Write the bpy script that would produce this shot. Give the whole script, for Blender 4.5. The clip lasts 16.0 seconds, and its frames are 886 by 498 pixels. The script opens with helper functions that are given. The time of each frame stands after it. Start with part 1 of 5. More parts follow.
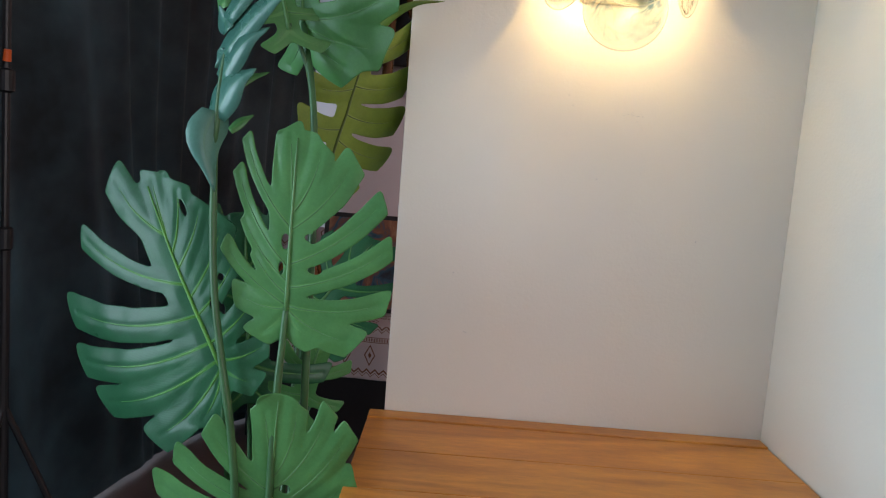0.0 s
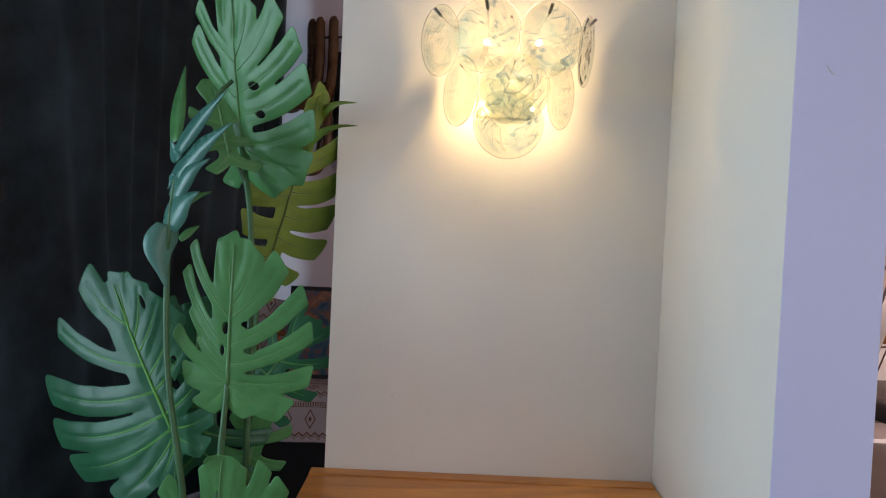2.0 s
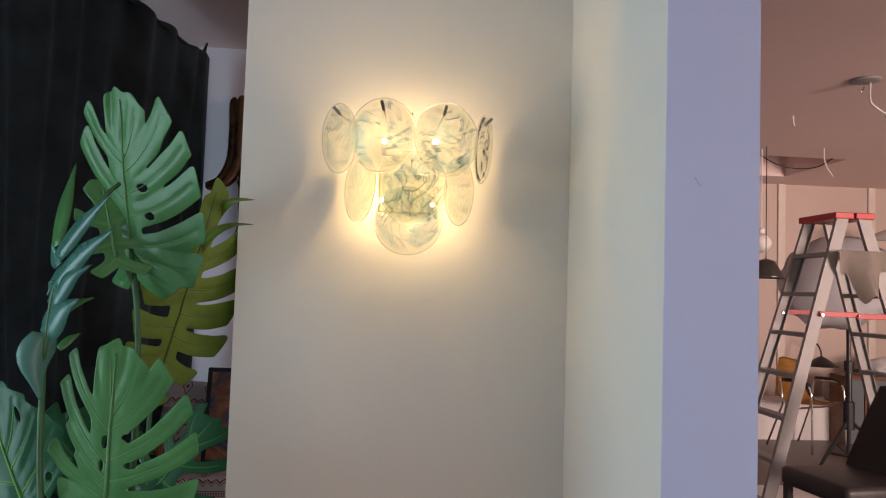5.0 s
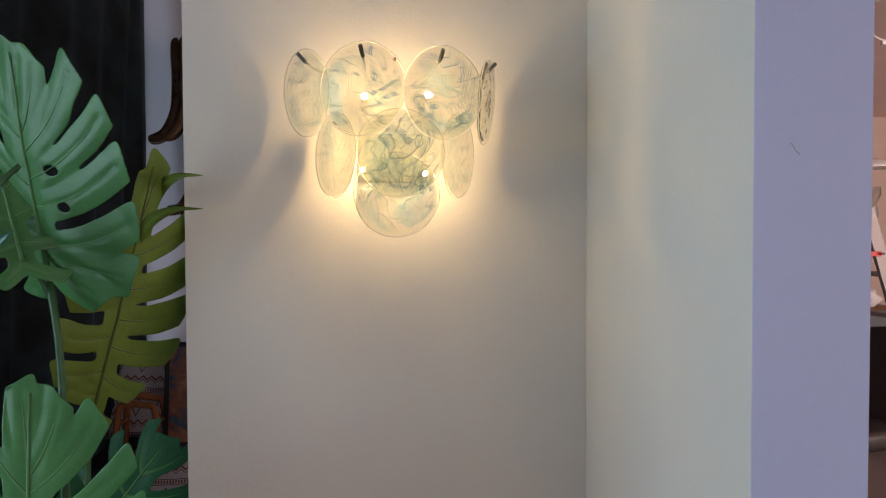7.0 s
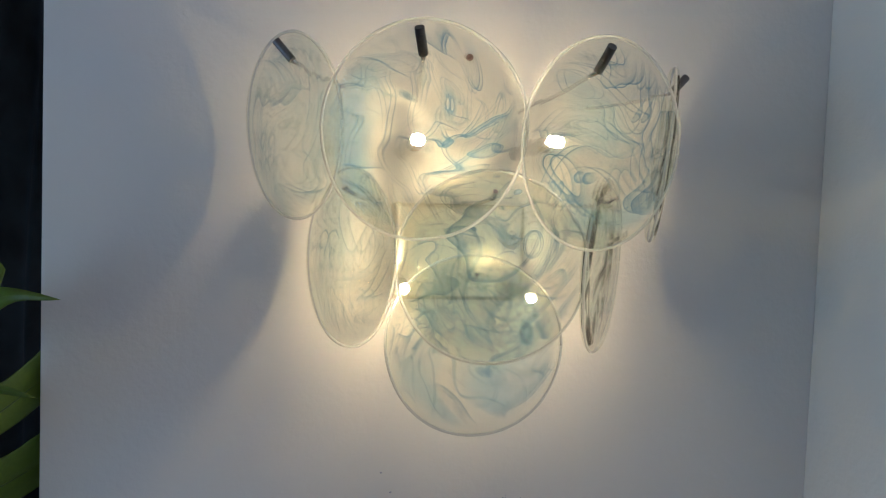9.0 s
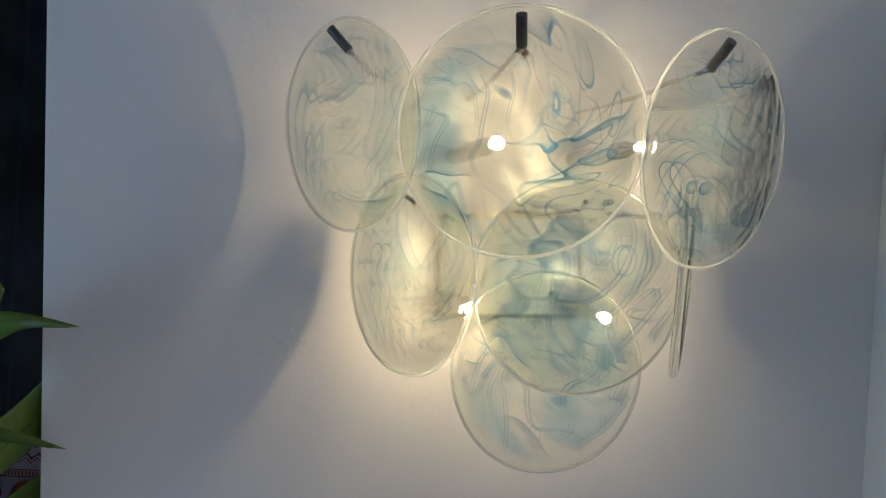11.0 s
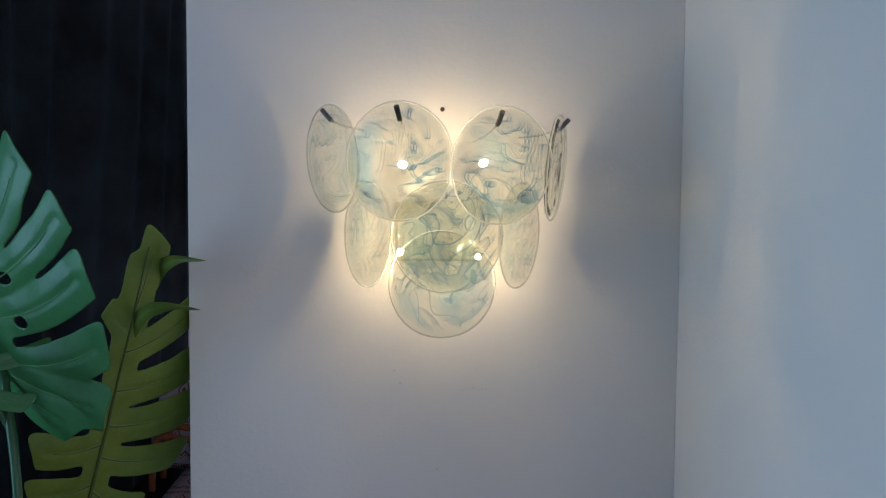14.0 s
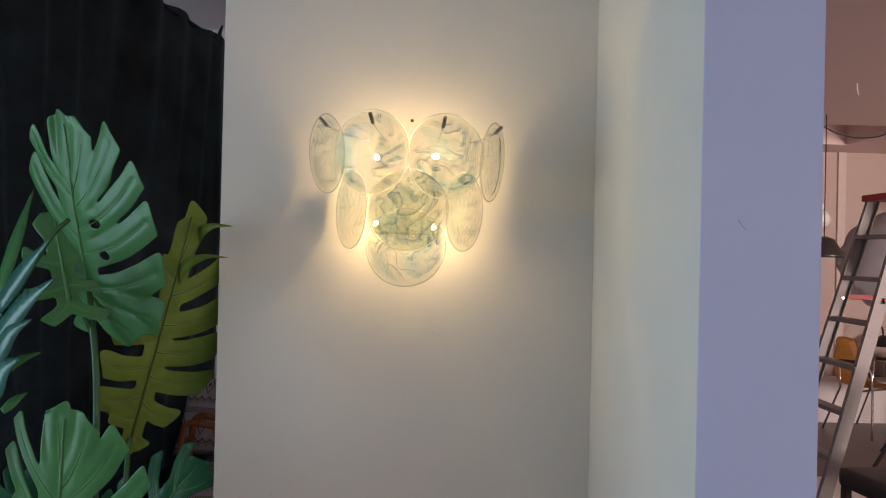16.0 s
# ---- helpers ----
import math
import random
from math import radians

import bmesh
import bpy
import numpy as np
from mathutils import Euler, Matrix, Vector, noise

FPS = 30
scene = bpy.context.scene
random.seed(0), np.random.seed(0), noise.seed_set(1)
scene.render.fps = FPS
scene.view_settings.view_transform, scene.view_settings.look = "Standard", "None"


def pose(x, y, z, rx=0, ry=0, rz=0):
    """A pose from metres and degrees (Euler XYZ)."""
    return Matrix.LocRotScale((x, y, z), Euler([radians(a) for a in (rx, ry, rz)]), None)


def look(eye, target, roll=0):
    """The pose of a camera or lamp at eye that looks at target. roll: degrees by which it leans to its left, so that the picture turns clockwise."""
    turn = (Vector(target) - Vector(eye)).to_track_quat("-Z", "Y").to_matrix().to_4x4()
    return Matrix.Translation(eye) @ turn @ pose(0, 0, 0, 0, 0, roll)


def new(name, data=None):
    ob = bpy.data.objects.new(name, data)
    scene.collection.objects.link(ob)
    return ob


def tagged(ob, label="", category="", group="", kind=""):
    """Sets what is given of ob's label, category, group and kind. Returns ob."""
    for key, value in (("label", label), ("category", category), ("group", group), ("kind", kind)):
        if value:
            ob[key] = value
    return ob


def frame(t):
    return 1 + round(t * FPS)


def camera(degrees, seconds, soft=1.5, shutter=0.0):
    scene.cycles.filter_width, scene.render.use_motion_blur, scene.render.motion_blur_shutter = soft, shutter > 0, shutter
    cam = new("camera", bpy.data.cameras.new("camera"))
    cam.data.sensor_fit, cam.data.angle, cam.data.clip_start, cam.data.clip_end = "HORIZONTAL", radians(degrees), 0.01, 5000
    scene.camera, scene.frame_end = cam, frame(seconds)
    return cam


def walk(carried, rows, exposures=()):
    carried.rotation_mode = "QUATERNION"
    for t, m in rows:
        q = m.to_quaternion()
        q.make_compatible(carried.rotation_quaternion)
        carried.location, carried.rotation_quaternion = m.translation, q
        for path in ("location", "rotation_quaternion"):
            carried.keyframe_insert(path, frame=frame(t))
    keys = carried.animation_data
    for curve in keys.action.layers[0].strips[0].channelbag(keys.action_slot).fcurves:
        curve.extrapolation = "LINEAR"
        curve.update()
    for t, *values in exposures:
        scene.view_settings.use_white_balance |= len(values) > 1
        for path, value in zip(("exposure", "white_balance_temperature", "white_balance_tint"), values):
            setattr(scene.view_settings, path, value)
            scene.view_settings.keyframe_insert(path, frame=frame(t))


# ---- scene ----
cam = camera(62.33, 16.0, 1.1)
# seconds, x, y, z, yaw, pitch, roll
ROWS = [
    (0.0, 0.0294, -1.4709, 1.2639, 1.04, -6.53, -4.41),
    (0.5, 0.0669, -1.5125, 1.2794, 0.40, -5.51, -4.45),
    (1.0, 0.1197, -1.6262, 1.3057, -0.05, -4.90, -4.24),
    (1.5, 0.1426, -1.6933, 1.3115, 0.00, -3.35, -3.43),
    (2.0, 0.1692, -1.7278, 1.3368, -0.23, -1.73, -2.60),
    (2.5, 0.1927, -1.7345, 1.3672, -1.04, -0.61, -2.19),
    (3.0, 0.2211, -1.7321, 1.3737, -1.36, 1.59, -1.85),
    (3.5, 0.2276, -1.7278, 1.3970, -2.48, 2.61, -1.84),
    (4.0, 0.2638, -1.7264, 1.4138, -2.59, 3.23, -1.87),
    (4.5, 0.2520, -1.7263, 1.4160, -4.26, 3.42, -1.95),
    (5.0, 0.2560, -1.7273, 1.4169, -4.82, 3.23, -1.83),
    (7.5, 0.2055, -1.2426, 1.5616, -8.19, -2.46, 0.37),
    (8.0, 0.2207, -1.0304, 1.6190, -7.08, -2.58, 0.15),
    (8.5, 0.2379, -0.8441, 1.6592, -6.24, -2.24, -0.92),
    (9.0, 0.1936, -0.7199, 1.6803, -7.88, -2.77, -2.05),
    (11.5, 0.1078, -0.6363, 1.6857, -12.25, -2.60, -2.08),
    (12.0, 0.2514, -0.6914, 1.6839, -7.52, -2.95, -2.76),
    (12.5, 0.3202, -0.7603, 1.6720, -3.45, -2.37, -2.68),
    (13.0, 0.3181, -0.8511, 1.6635, -2.21, -1.88, -2.03),
    (13.5, 0.2886, -1.0180, 1.6534, -2.28, -2.50, -1.15),
    (14.0, 0.2497, -1.1583, 1.6727, -3.29, -2.87, -0.47),
    (14.5, 0.2524, -1.2286, 1.6736, -3.99, -3.58, -0.69),
    (15.0, 0.2872, -1.3151, 1.6581, -3.57, -3.28, -1.36),
    (15.5, 0.3249, -1.4086, 1.6066, -2.39, -1.39, -1.84),
    (16.0, 0.3537, -1.5305, 1.5569, -1.16, 0.39, -1.33),
]
# seconds, stops, kelvin, tint
EXPOSURES = [
    (0.0, 0.82, 7100, -1), (1.5, 0.62, 6800, 0), (3.0, 0.3, 7200, 0), (5.0, 0.27, 7200, -1), (7.5, -0.07, 6900, 2),
    (8.0, -0.22, 6000, 0), (8.5, -0.33, 5400, -3), (9.0, -0.5, 5300, -3), (11.5, -0.56, 5200, -3), (12.5, -0.47, 5200, -1),
    (13.5, -0.32, 5300, -1), (14.5, -0.25, 5400, -1), (15.0, -0.22, 5800, -2), (15.5, -0.08, 6500, -1), (16.0, 0.0, 6800, -1),
]
walk(cam, [(t, pose(x, y, z, 90 + pitch, roll, yaw)) for t, x, y, z, yaw, pitch, roll in ROWS], EXPOSURES)

# ---- light ----
world = bpy.data.worlds.new("world")
scene.world = world
world.use_nodes = True
wn = world.node_tree.nodes
sky = wn.new("ShaderNodeTexSky")
sky.sky_type = "NISHITA"
sky.sun_disc = False
sky.sun_elevation, sky.sun_rotation = radians(35), radians(200)
world.node_tree.links.new(sky.outputs[0], wn["Background"].inputs[0])
wn["Background"].inputs[1].default_value = 0.08


def lamp(name, kind, m, energy, colour, **settings):
    data = bpy.data.lights.new(name, kind)
    data.energy, data.color = energy, colour
    for key, value in settings.items():
        if key == "size":
            data.size = value
        if key == "size_y":
            data.shape, data.size_y = "RECTANGLE", value
        if key == "radius":
            data.shadow_soft_size = value
        if key == "spread":
            data.spread = value
        if key == "angle":
            data.angle = value
    ob = new(name, data)
    ob.matrix_world = m
    return ob


lamp("sun", "SUN", look((0, 0, 5), (0.9, 2.5, 2.6)), 0.6, (1.0, 0.95, 0.88), angle=radians(6))
# sky light through the windows behind the walk and beyond the far room; the first is a fill added to brighten the side
# return's end
lamp("window_light_1", "AREA", look((2.2, -3.55, 1.6), (0.6, 0, 1.35)), 22, (0.90, 0.75, 0.90), size=2.6, size_y=1.9)
lamp("window_light_3", "AREA", look((-3.25, -1.35, 1.3), (0, -0.5, 1.25)), 69, (0.55, 0.73, 1.0), size=2.2, size_y=2.3)
lamp("window_light_2", "AREA", look((5.9, -3.55, 1.6), (4.6, 3.4, 2.5)), 110, (1.0, 0.72, 0.72), size=1.9, size_y=1.8, spread=radians(84))
# the sconce's four small bulbs
BULBS = [(0.252, -0.138, 1.738), (0.364, -0.138, 1.742), (0.249, -0.088, 1.614), (0.363, -0.088, 1.608)]
for place in BULBS:
    lamp("sconce_light", "POINT", pose(*place), 3.9 if place[2] > 1.7 else 3.0, (1.0, 0.66, 0.34), radius=0.0048)


# ---- materials ----
def material(name):
    m = bpy.data.materials.new(name)
    m.use_nodes = True
    nt = m.node_tree
    return m, nt, nt.nodes["Principled BSDF"]


def node(nt, kind, *ins, **props):
    n = nt.nodes.new(kind)
    for key, value in props.items():
        if key == "operation":
            n.operation = value
        if key == "blend":
            n.data_type, n.blend_type = "RGBA", value
        if key == "bands":
            n.bands_direction = value
    for socket, value in ins:
        if isinstance(value, bpy.types.NodeSocket):
            nt.links.new(value, n.inputs[socket])
        else:
            n.inputs[socket].default_value = value
    return n


def calc(nt, op, a, b=0.0):
    return node(nt, "ShaderNodeMath", (0, a), (1, b), operation=op).outputs[0]


def noise_of(nt, scale, detail=4.0, rough=0.55, vector=None, distortion=0.0):
    n = node(nt, "ShaderNodeTexNoise", ("Scale", scale), ("Detail", detail), ("Roughness", rough), ("Distortion", distortion))
    if vector is None:
        vector = nt.nodes.new("ShaderNodeTexCoord").outputs["Object"]
    nt.links.new(vector, n.inputs["Vector"])
    return n.outputs[0]


def ramp(nt, value, stops):
    n = node(nt, "ShaderNodeValToRGB", (0, value))
    els = n.color_ramp.elements
    while len(els) < len(stops):
        els.new(0.5)
    for e, (p, c) in zip(els, stops):
        e.position, e.color = p, (*c, 1)
    return n.outputs[0]


def bump(nt, bsdf, height, strength, distance=0.002):
    b = node(nt, "ShaderNodeBump", ("Height", height), ("Strength", strength), ("Distance", distance))
    nt.links.new(b.outputs[0], bsdf.inputs["Normal"])


def simple(name, colour, rough=0.5, metal=0.0, vary=0.12, scale=6.0, grain=60.0, relief=0.15, spread=0.1):
    """A surface with broad stains, fine grain and a little relief."""
    m, nt, p = material(name)
    broad, fine = noise_of(nt, scale, 5), noise_of(nt, grain, 3)
    both = calc(nt, "ADD", calc(nt, "MULTIPLY", broad, 0.7), calc(nt, "MULTIPLY", fine, 0.3))
    lo = [max(0.0, c * (1 - vary)) for c in colour]
    hi = [min(1.0, c * (1 + vary)) for c in colour]
    nt.links.new(ramp(nt, both, [(0.3, lo), (0.7, hi)]), p.inputs["Base Color"])
    nt.links.new(calc(nt, "ADD", calc(nt, "MULTIPLY", broad, spread), max(0.02, rough - spread / 2)), p.inputs["Roughness"])
    p.inputs["Metallic"].default_value = metal
    if relief:
        bump(nt, p, fine, relief)
    return m


def wall_paint(name, colour):
    m, nt, p = material(name)
    broad, roller, grit = noise_of(nt, 1.6, 6, 0.6), noise_of(nt, 130, 3, 0.6), noise_of(nt, 14, 5, 0.65)
    nt.links.new(ramp(nt, broad, [(0.3, [c * 0.955 for c in colour]), (0.7, colour)]), p.inputs["Base Color"])
    nt.links.new(calc(nt, "ADD", calc(nt, "MULTIPLY", grit, 0.2), 0.42), p.inputs["Roughness"])
    bump(nt, p, calc(nt, "ADD", roller, calc(nt, "MULTIPLY", grit, 1.2)), 0.26, 0.0018)
    return m


PARTITION = wall_paint("partition_paint", (0.79, 0.755, 0.69))
WALL_LILAC = wall_paint("lilac_white_paint", (0.62, 0.60, 0.66))
# white like the rest, with bluish window light put into the colour
END_WINDOW_TINT = wall_paint("window_tinted_end_paint", (0.60, 0.665, 0.93))
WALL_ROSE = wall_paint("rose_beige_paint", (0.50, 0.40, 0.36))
CEILING = wall_paint("ceiling_paint", (0.78, 0.62, 0.59))
FLOOR = simple("grey_floor", (0.16, 0.13, 0.125), 0.45, scale=2.0, grain=90, vary=0.25)
TRIM = simple("pale_trim", (0.60, 0.53, 0.48), 0.5)


def wood(name, light, dark, rough, along="Y", scale=1.0):
    m, nt, p = material(name)
    co = nt.nodes.new("ShaderNodeTexCoord").outputs["Object"]
    mp = node(nt, "ShaderNodeMapping", ("Vector", co))
    mp.inputs["Scale"].default_value = (0.22, 1.0, 1.0) if along == "X" else (1.0, 0.16, 1.0)
    warp = noise_of(nt, 3.2 * scale, 3, 0.5, mp.outputs[0], 1.6)
    rings = calc(nt, "SINE", calc(nt, "MULTIPLY", warp, 44.0))
    fibre = noise_of(nt, 110 * scale, 4, 0.7, mp.outputs[0])
    mix = calc(nt, "ADD", calc(nt, "MULTIPLY", rings, 0.09), calc(nt, "ADD", calc(nt, "MULTIPLY", fibre, 0.5), calc(nt, "MULTIPLY", warp, 0.35)))
    nt.links.new(ramp(nt, mix, [(0.22, dark), (0.62, light), (0.9, [min(1, c * 1.2) for c in light])]), p.inputs["Base Color"])
    nt.links.new(calc(nt, "ADD", calc(nt, "MULTIPLY", fibre, 0.18), rough), p.inputs["Roughness"])
    bump(nt, p, fibre, 0.12, 0.001)
    return m


TABLE_WOOD = wood("varnished_teak", (0.74, 0.32, 0.062), (0.42, 0.155, 0.03), 0.26, "X")
DARK_WOOD = wood("brown_wood", (0.20, 0.085, 0.035), (0.10, 0.04, 0.016), 0.4, "X")
ORANGE_WOOD = wood("orange_bentwood", (0.42, 0.17, 0.06), (0.25, 0.09, 0.03), 0.4)
YELLOW_WOOD = wood("honey_plywood", (0.52, 0.27, 0.07), (0.38, 0.18, 0.045), 0.35)


def leaf_green(name, lit, deep, vein, rough=0.30, gloss=0.4):
    """Waxy leaf: paler along the veins, which the blade's own coordinates place."""
    m, nt, p = material(name)
    uv = nt.nodes.new("ShaderNodeUVMap").outputs[0]
    sep = node(nt, "ShaderNodeSeparateXYZ", (0, uv))
    mottled = noise_of(nt, 9, 6, 0.6)
    fine = noise_of(nt, 220, 2)
    base = ramp(nt, calc(nt, "ADD", calc(nt, "MULTIPLY", mottled, 0.8), calc(nt, "MULTIPLY", fine, 0.2)), [(0.3, [c * 0.85 for c in deep]), (0.68, [c * 1.1 for c in lit])])
    off = calc(nt, "ABSOLUTE", calc(nt, "SUBTRACT", sep.outputs[0], 0.5))
    thin = calc(nt, "MULTIPLY", calc(nt, "SUBTRACT", 1.0, sep.outputs[1]), 0.05)
    mask = node(nt, "ShaderNodeMapRange", ("Value", off), ("From Min", calc(nt, "ADD", thin, 0.012)), ("From Max", thin), ("To Min", 0.0), ("To Max", 0.65)).outputs[0]
    side = calc(nt, "MULTIPLY", calc(nt, "SINE", calc(nt, "MULTIPLY", calc(nt, "ADD", sep.outputs[1], calc(nt, "MULTIPLY", off, -0.55)), 150.0)), 1.0)
    fade = calc(nt, "MAXIMUM", mask, 0.0)
    col = node(nt, "ShaderNodeMix", (0, fade), (6, base), (7, (*vein, 1)), blend="MIX").outputs[2]
    nt.links.new(col, p.inputs["Base Color"])
    nt.links.new(calc(nt, "ADD", calc(nt, "MULTIPLY", mottled, 0.16), rough - 0.06), p.inputs["Roughness"])
    p.inputs["Specular IOR Level"].default_value = gloss
    bump(nt, p, calc(nt, "ADD", calc(nt, "MULTIPLY", side, 0.05), calc(nt, "ADD", mask, mottled)), 0.22, 0.002)
    tr = node(nt, "ShaderNodeBsdfTranslucent", ("Color", (min(0.8, lit[0] * 1.9), min(0.8, lit[1] * 1.5), lit[2] * 0.6, 1)))
    mixs = node(nt, "ShaderNodeMixShader", (0, 0.16), (1, p.outputs[0]), (2, tr.outputs[0]))
    nt.links.new(mixs.outputs[0], nt.nodes["Material Output"].inputs["Surface"])
    return m


LEAF = leaf_green("leaf_green", (0.115, 0.32, 0.105), (0.075, 0.245, 0.08), (0.16, 0.38, 0.13))
LEAF_DEEP = leaf_green("leaf_deep_green", (0.040, 0.165, 0.075), (0.020, 0.105, 0.048), (0.10, 0.34, 0.06), 0.28, 0.34)
# yellowed and brightened in colour to stand for the sconce's light on it
LEAF_SCONCE_LIT = leaf_green("leaf_sconce_lit", (0.22, 0.31, 0.055), (0.145, 0.22, 0.04), (0.28, 0.36, 0.11))
# leaf green shifted to teal: the window's cool sheen is in the colour
LEAF_WINDOW_LIT = leaf_green("leaf_window_lit", (0.10, 0.27, 0.215), (0.065, 0.20, 0.155), (0.10, 0.28, 0.18), 0.26, 0.6)
STEM = simple("stem_green", (0.05, 0.14, 0.05), 0.4, vary=0.3, scale=14)
RIB = simple("rib_green", (0.11, 0.28, 0.10), 0.4, vary=0.2, scale=20)
RIB_BRIGHT = simple("rib_bright_green", (0.12, 0.36, 0.06), 0.4, vary=0.2, scale=20)
RIB_LIME = simple("rib_lime", (0.09, 0.13, 0.03), 0.45, vary=0.2, scale=20)


def swirled_glass(name):
    """Clear pressed glass with folded veils of blue and fine white threads, another pattern for every disc."""
    m, nt, p = material(name)
    nt.nodes.remove(p)
    co = nt.nodes.new("ShaderNodeTexCoord").outputs["Object"]
    rnd = nt.nodes.new("ShaderNodeObjectInfo").outputs["Random"]
    shift = node(nt, "ShaderNodeCombineXYZ", (0, calc(nt, "MULTIPLY", rnd, 7.3)), (1, calc(nt, "MULTIPLY", rnd, 3.1)), (2, calc(nt, "MULTIPLY", rnd, 11.7)))
    flat = node(nt, "ShaderNodeVectorMath", (0, co), (1, (1.0, 0.0, 1.0)), operation="MULTIPLY").outputs[0]
    radius = node(nt, "ShaderNodeVectorMath", (0, flat), operation="LENGTH").outputs["Value"]
    spun = node(nt, "ShaderNodeVectorRotate", ("Vector", flat), ("Axis", (0, 1, 0)), ("Angle", calc(nt, "ADD", calc(nt, "MULTIPLY", radius, 15.0), calc(nt, "MULTIPLY", rnd, 40.0)))).outputs[0]
    v = node(nt, "ShaderNodeVectorMath", (0, spun), (1, shift.outputs[0]), operation="ADD").outputs[0]
    edge_noise = noise_of(nt, 22, 2, 0.5, v)
    inside = node(nt, "ShaderNodeMapRange", ("Value", calc(nt, "ADD", radius, calc(nt, "MULTIPLY", edge_noise, 0.022))), ("From Min", 0.084), ("From Max", 0.072), ("To Min", 0.0), ("To Max", 1.0)).outputs[0]

    def band(value, low, high):
        return node(nt, "ShaderNodeMapRange", ("Value", value), ("From Min", low), ("From Max", high), ("To Min", 0.0), ("To Max", 1.0)).outputs[0]

    def veil(scale, folds, seed, low, high):
        """Smoke-like sheets: each has one sharp, dark fold and thins out away from it, drawn out into fibres."""
        at = node(nt, "ShaderNodeVectorMath", (0, v), (1, (seed, 0.0, 2 * seed)), operation="ADD").outputs[0]
        flow = noise_of(nt, scale, 0.8, 0.4, at, 1.9)
        saw = calc(nt, "FRACT", calc(nt, "MULTIPLY", flow, folds))
        sheet = calc(nt, "ADD", calc(nt, "MULTIPLY", calc(nt, "POWER", saw, 3.5), 0.5), calc(nt, "MULTIPLY", calc(nt, "POWER", saw, 24.0), 0.9))
        sep = node(nt, "ShaderNodeSeparateXYZ", (0, at))
        drawn = node(nt, "ShaderNodeCombineXYZ", (0, calc(nt, "MULTIPLY", flow, 55.0)), (1, calc(nt, "MULTIPLY", sep.outputs[0], 9.0)), (2, calc(nt, "MULTIPLY", sep.outputs[2], 9.0)))
        fibre = noise_of(nt, 1.6, 3, 0.6, drawn.outputs[0])
        here = band(noise_of(nt, scale * 1.3, 1, 0.5, at), low, high)
        return calc(nt, "MULTIPLY", calc(nt, "MULTIPLY", sheet, here), calc(nt, "ADD", calc(nt, "MULTIPLY", band(fibre, 0.35, 0.65), 0.7), 0.3)), calc(nt, "MULTIPLY", band(fibre, 0.58, 0.68), here)

    sheet_a, hair_a = veil(8, 6.0, 1.0, 0.38, 0.52)
    sheet_b, hair_b = veil(12, 6.0, 4.0, 0.42, 0.56)

    def threads(scale, turns, width, seed):
        """Thin drawn lines that come and go."""
        at = node(nt, "ShaderNodeVectorMath", (0, v), (1, (seed, 0.0, 3 * seed)), operation="ADD").outputs[0]
        away = calc(nt, "ABSOLUTE", calc(nt, "SINE", calc(nt, "MULTIPLY", noise_of(nt, scale, 0.5, 0.4, at, 1.6), turns)))
        return calc(nt, "MULTIPLY", band(away, width, 0.0), band(noise_of(nt, scale * 1.6, 1, 0.5, at), 0.40, 0.58))

    lines = calc(nt, "MAXIMUM", threads(7, 30.0, 0.12, 2.0), calc(nt, "MAXIMUM", threads(10, 24.0, 0.11, 5.0), threads(13, 26.0, 0.13, 8.0)))
    blue = calc(nt, "MULTIPLY", calc(nt, "MINIMUM", calc(nt, "ADD", calc(nt, "ADD", sheet_a, sheet_b), calc(nt, "MULTIPLY", lines, 0.55)), 1.0), inside)
    tone = node(nt, "ShaderNodeSeparateXYZ", (0, nt.nodes.new("ShaderNodeObjectInfo").outputs["Color"]))
    blue = calc(nt, "MULTIPLY", blue, tone.outputs[1])
    hair = calc(nt, "MULTIPLY", calc(nt, "MAXIMUM", hair_a, hair_b), inside)
    smear = band(noise_of(nt, 9, 2, 0.5, v, 1.0), 0.45, 0.62)
    cloud = calc(nt, "MULTIPLY", calc(nt, "MULTIPLY", calc(nt, "MULTIPLY", smear, inside), 0.7), tone.outputs[1])
    tint = node(nt, "ShaderNodeMix", (0, cloud), (6, (0.95, 0.955, 0.925, 1)), (7, (0.72, 0.87, 0.93, 1)), blend="MIX").outputs[2]
    tint = node(nt, "ShaderNodeMix", (0, blue), (6, tint), (7, (0.22, 0.40, 0.58, 1)), blend="MIX").outputs[2]
    b = node(nt, "ShaderNodeBump", ("Height", calc(nt, "ADD", noise_of(nt, 24, 2, 0.5, v), calc(nt, "MULTIPLY", blue, 0.25))), ("Strength", 0.10), ("Distance", 0.003))
    straight = node(nt, "ShaderNodeBsdfTransparent", ("Color", tint))
    bent = node(nt, "ShaderNodeBsdfRefraction", ("Color", tint), ("Roughness", 0.0), ("IOR", 1.035), ("Normal", b.outputs[0]))
    # the lens turns more light aside towards its edge, and unevenly, as pressed glass does
    lens = calc(nt, "MULTIPLY", calc(nt, "POWER", calc(nt, "DIVIDE", radius, 0.078), 1.6), 0.75)
    uneven = calc(nt, "MULTIPLY", calc(nt, "SUBTRACT", noise_of(nt, 26, 2, 0.5, v, 1.5), 0.5), 4.0)
    bent_share = node(nt, "ShaderNodeClamp", (0, calc(nt, "ADD", calc(nt, "ADD", lens, uneven), 0.36)), (1, 0.05), (2, 0.95)).outputs[0]
    bent_share = calc(nt, "MULTIPLY", bent_share, band(radius, 0.0725, 0.0710))
    clear = node(nt, "ShaderNodeMixShader", (0, bent_share), (1, straight.outputs[0]), (2, bent.outputs[0]))
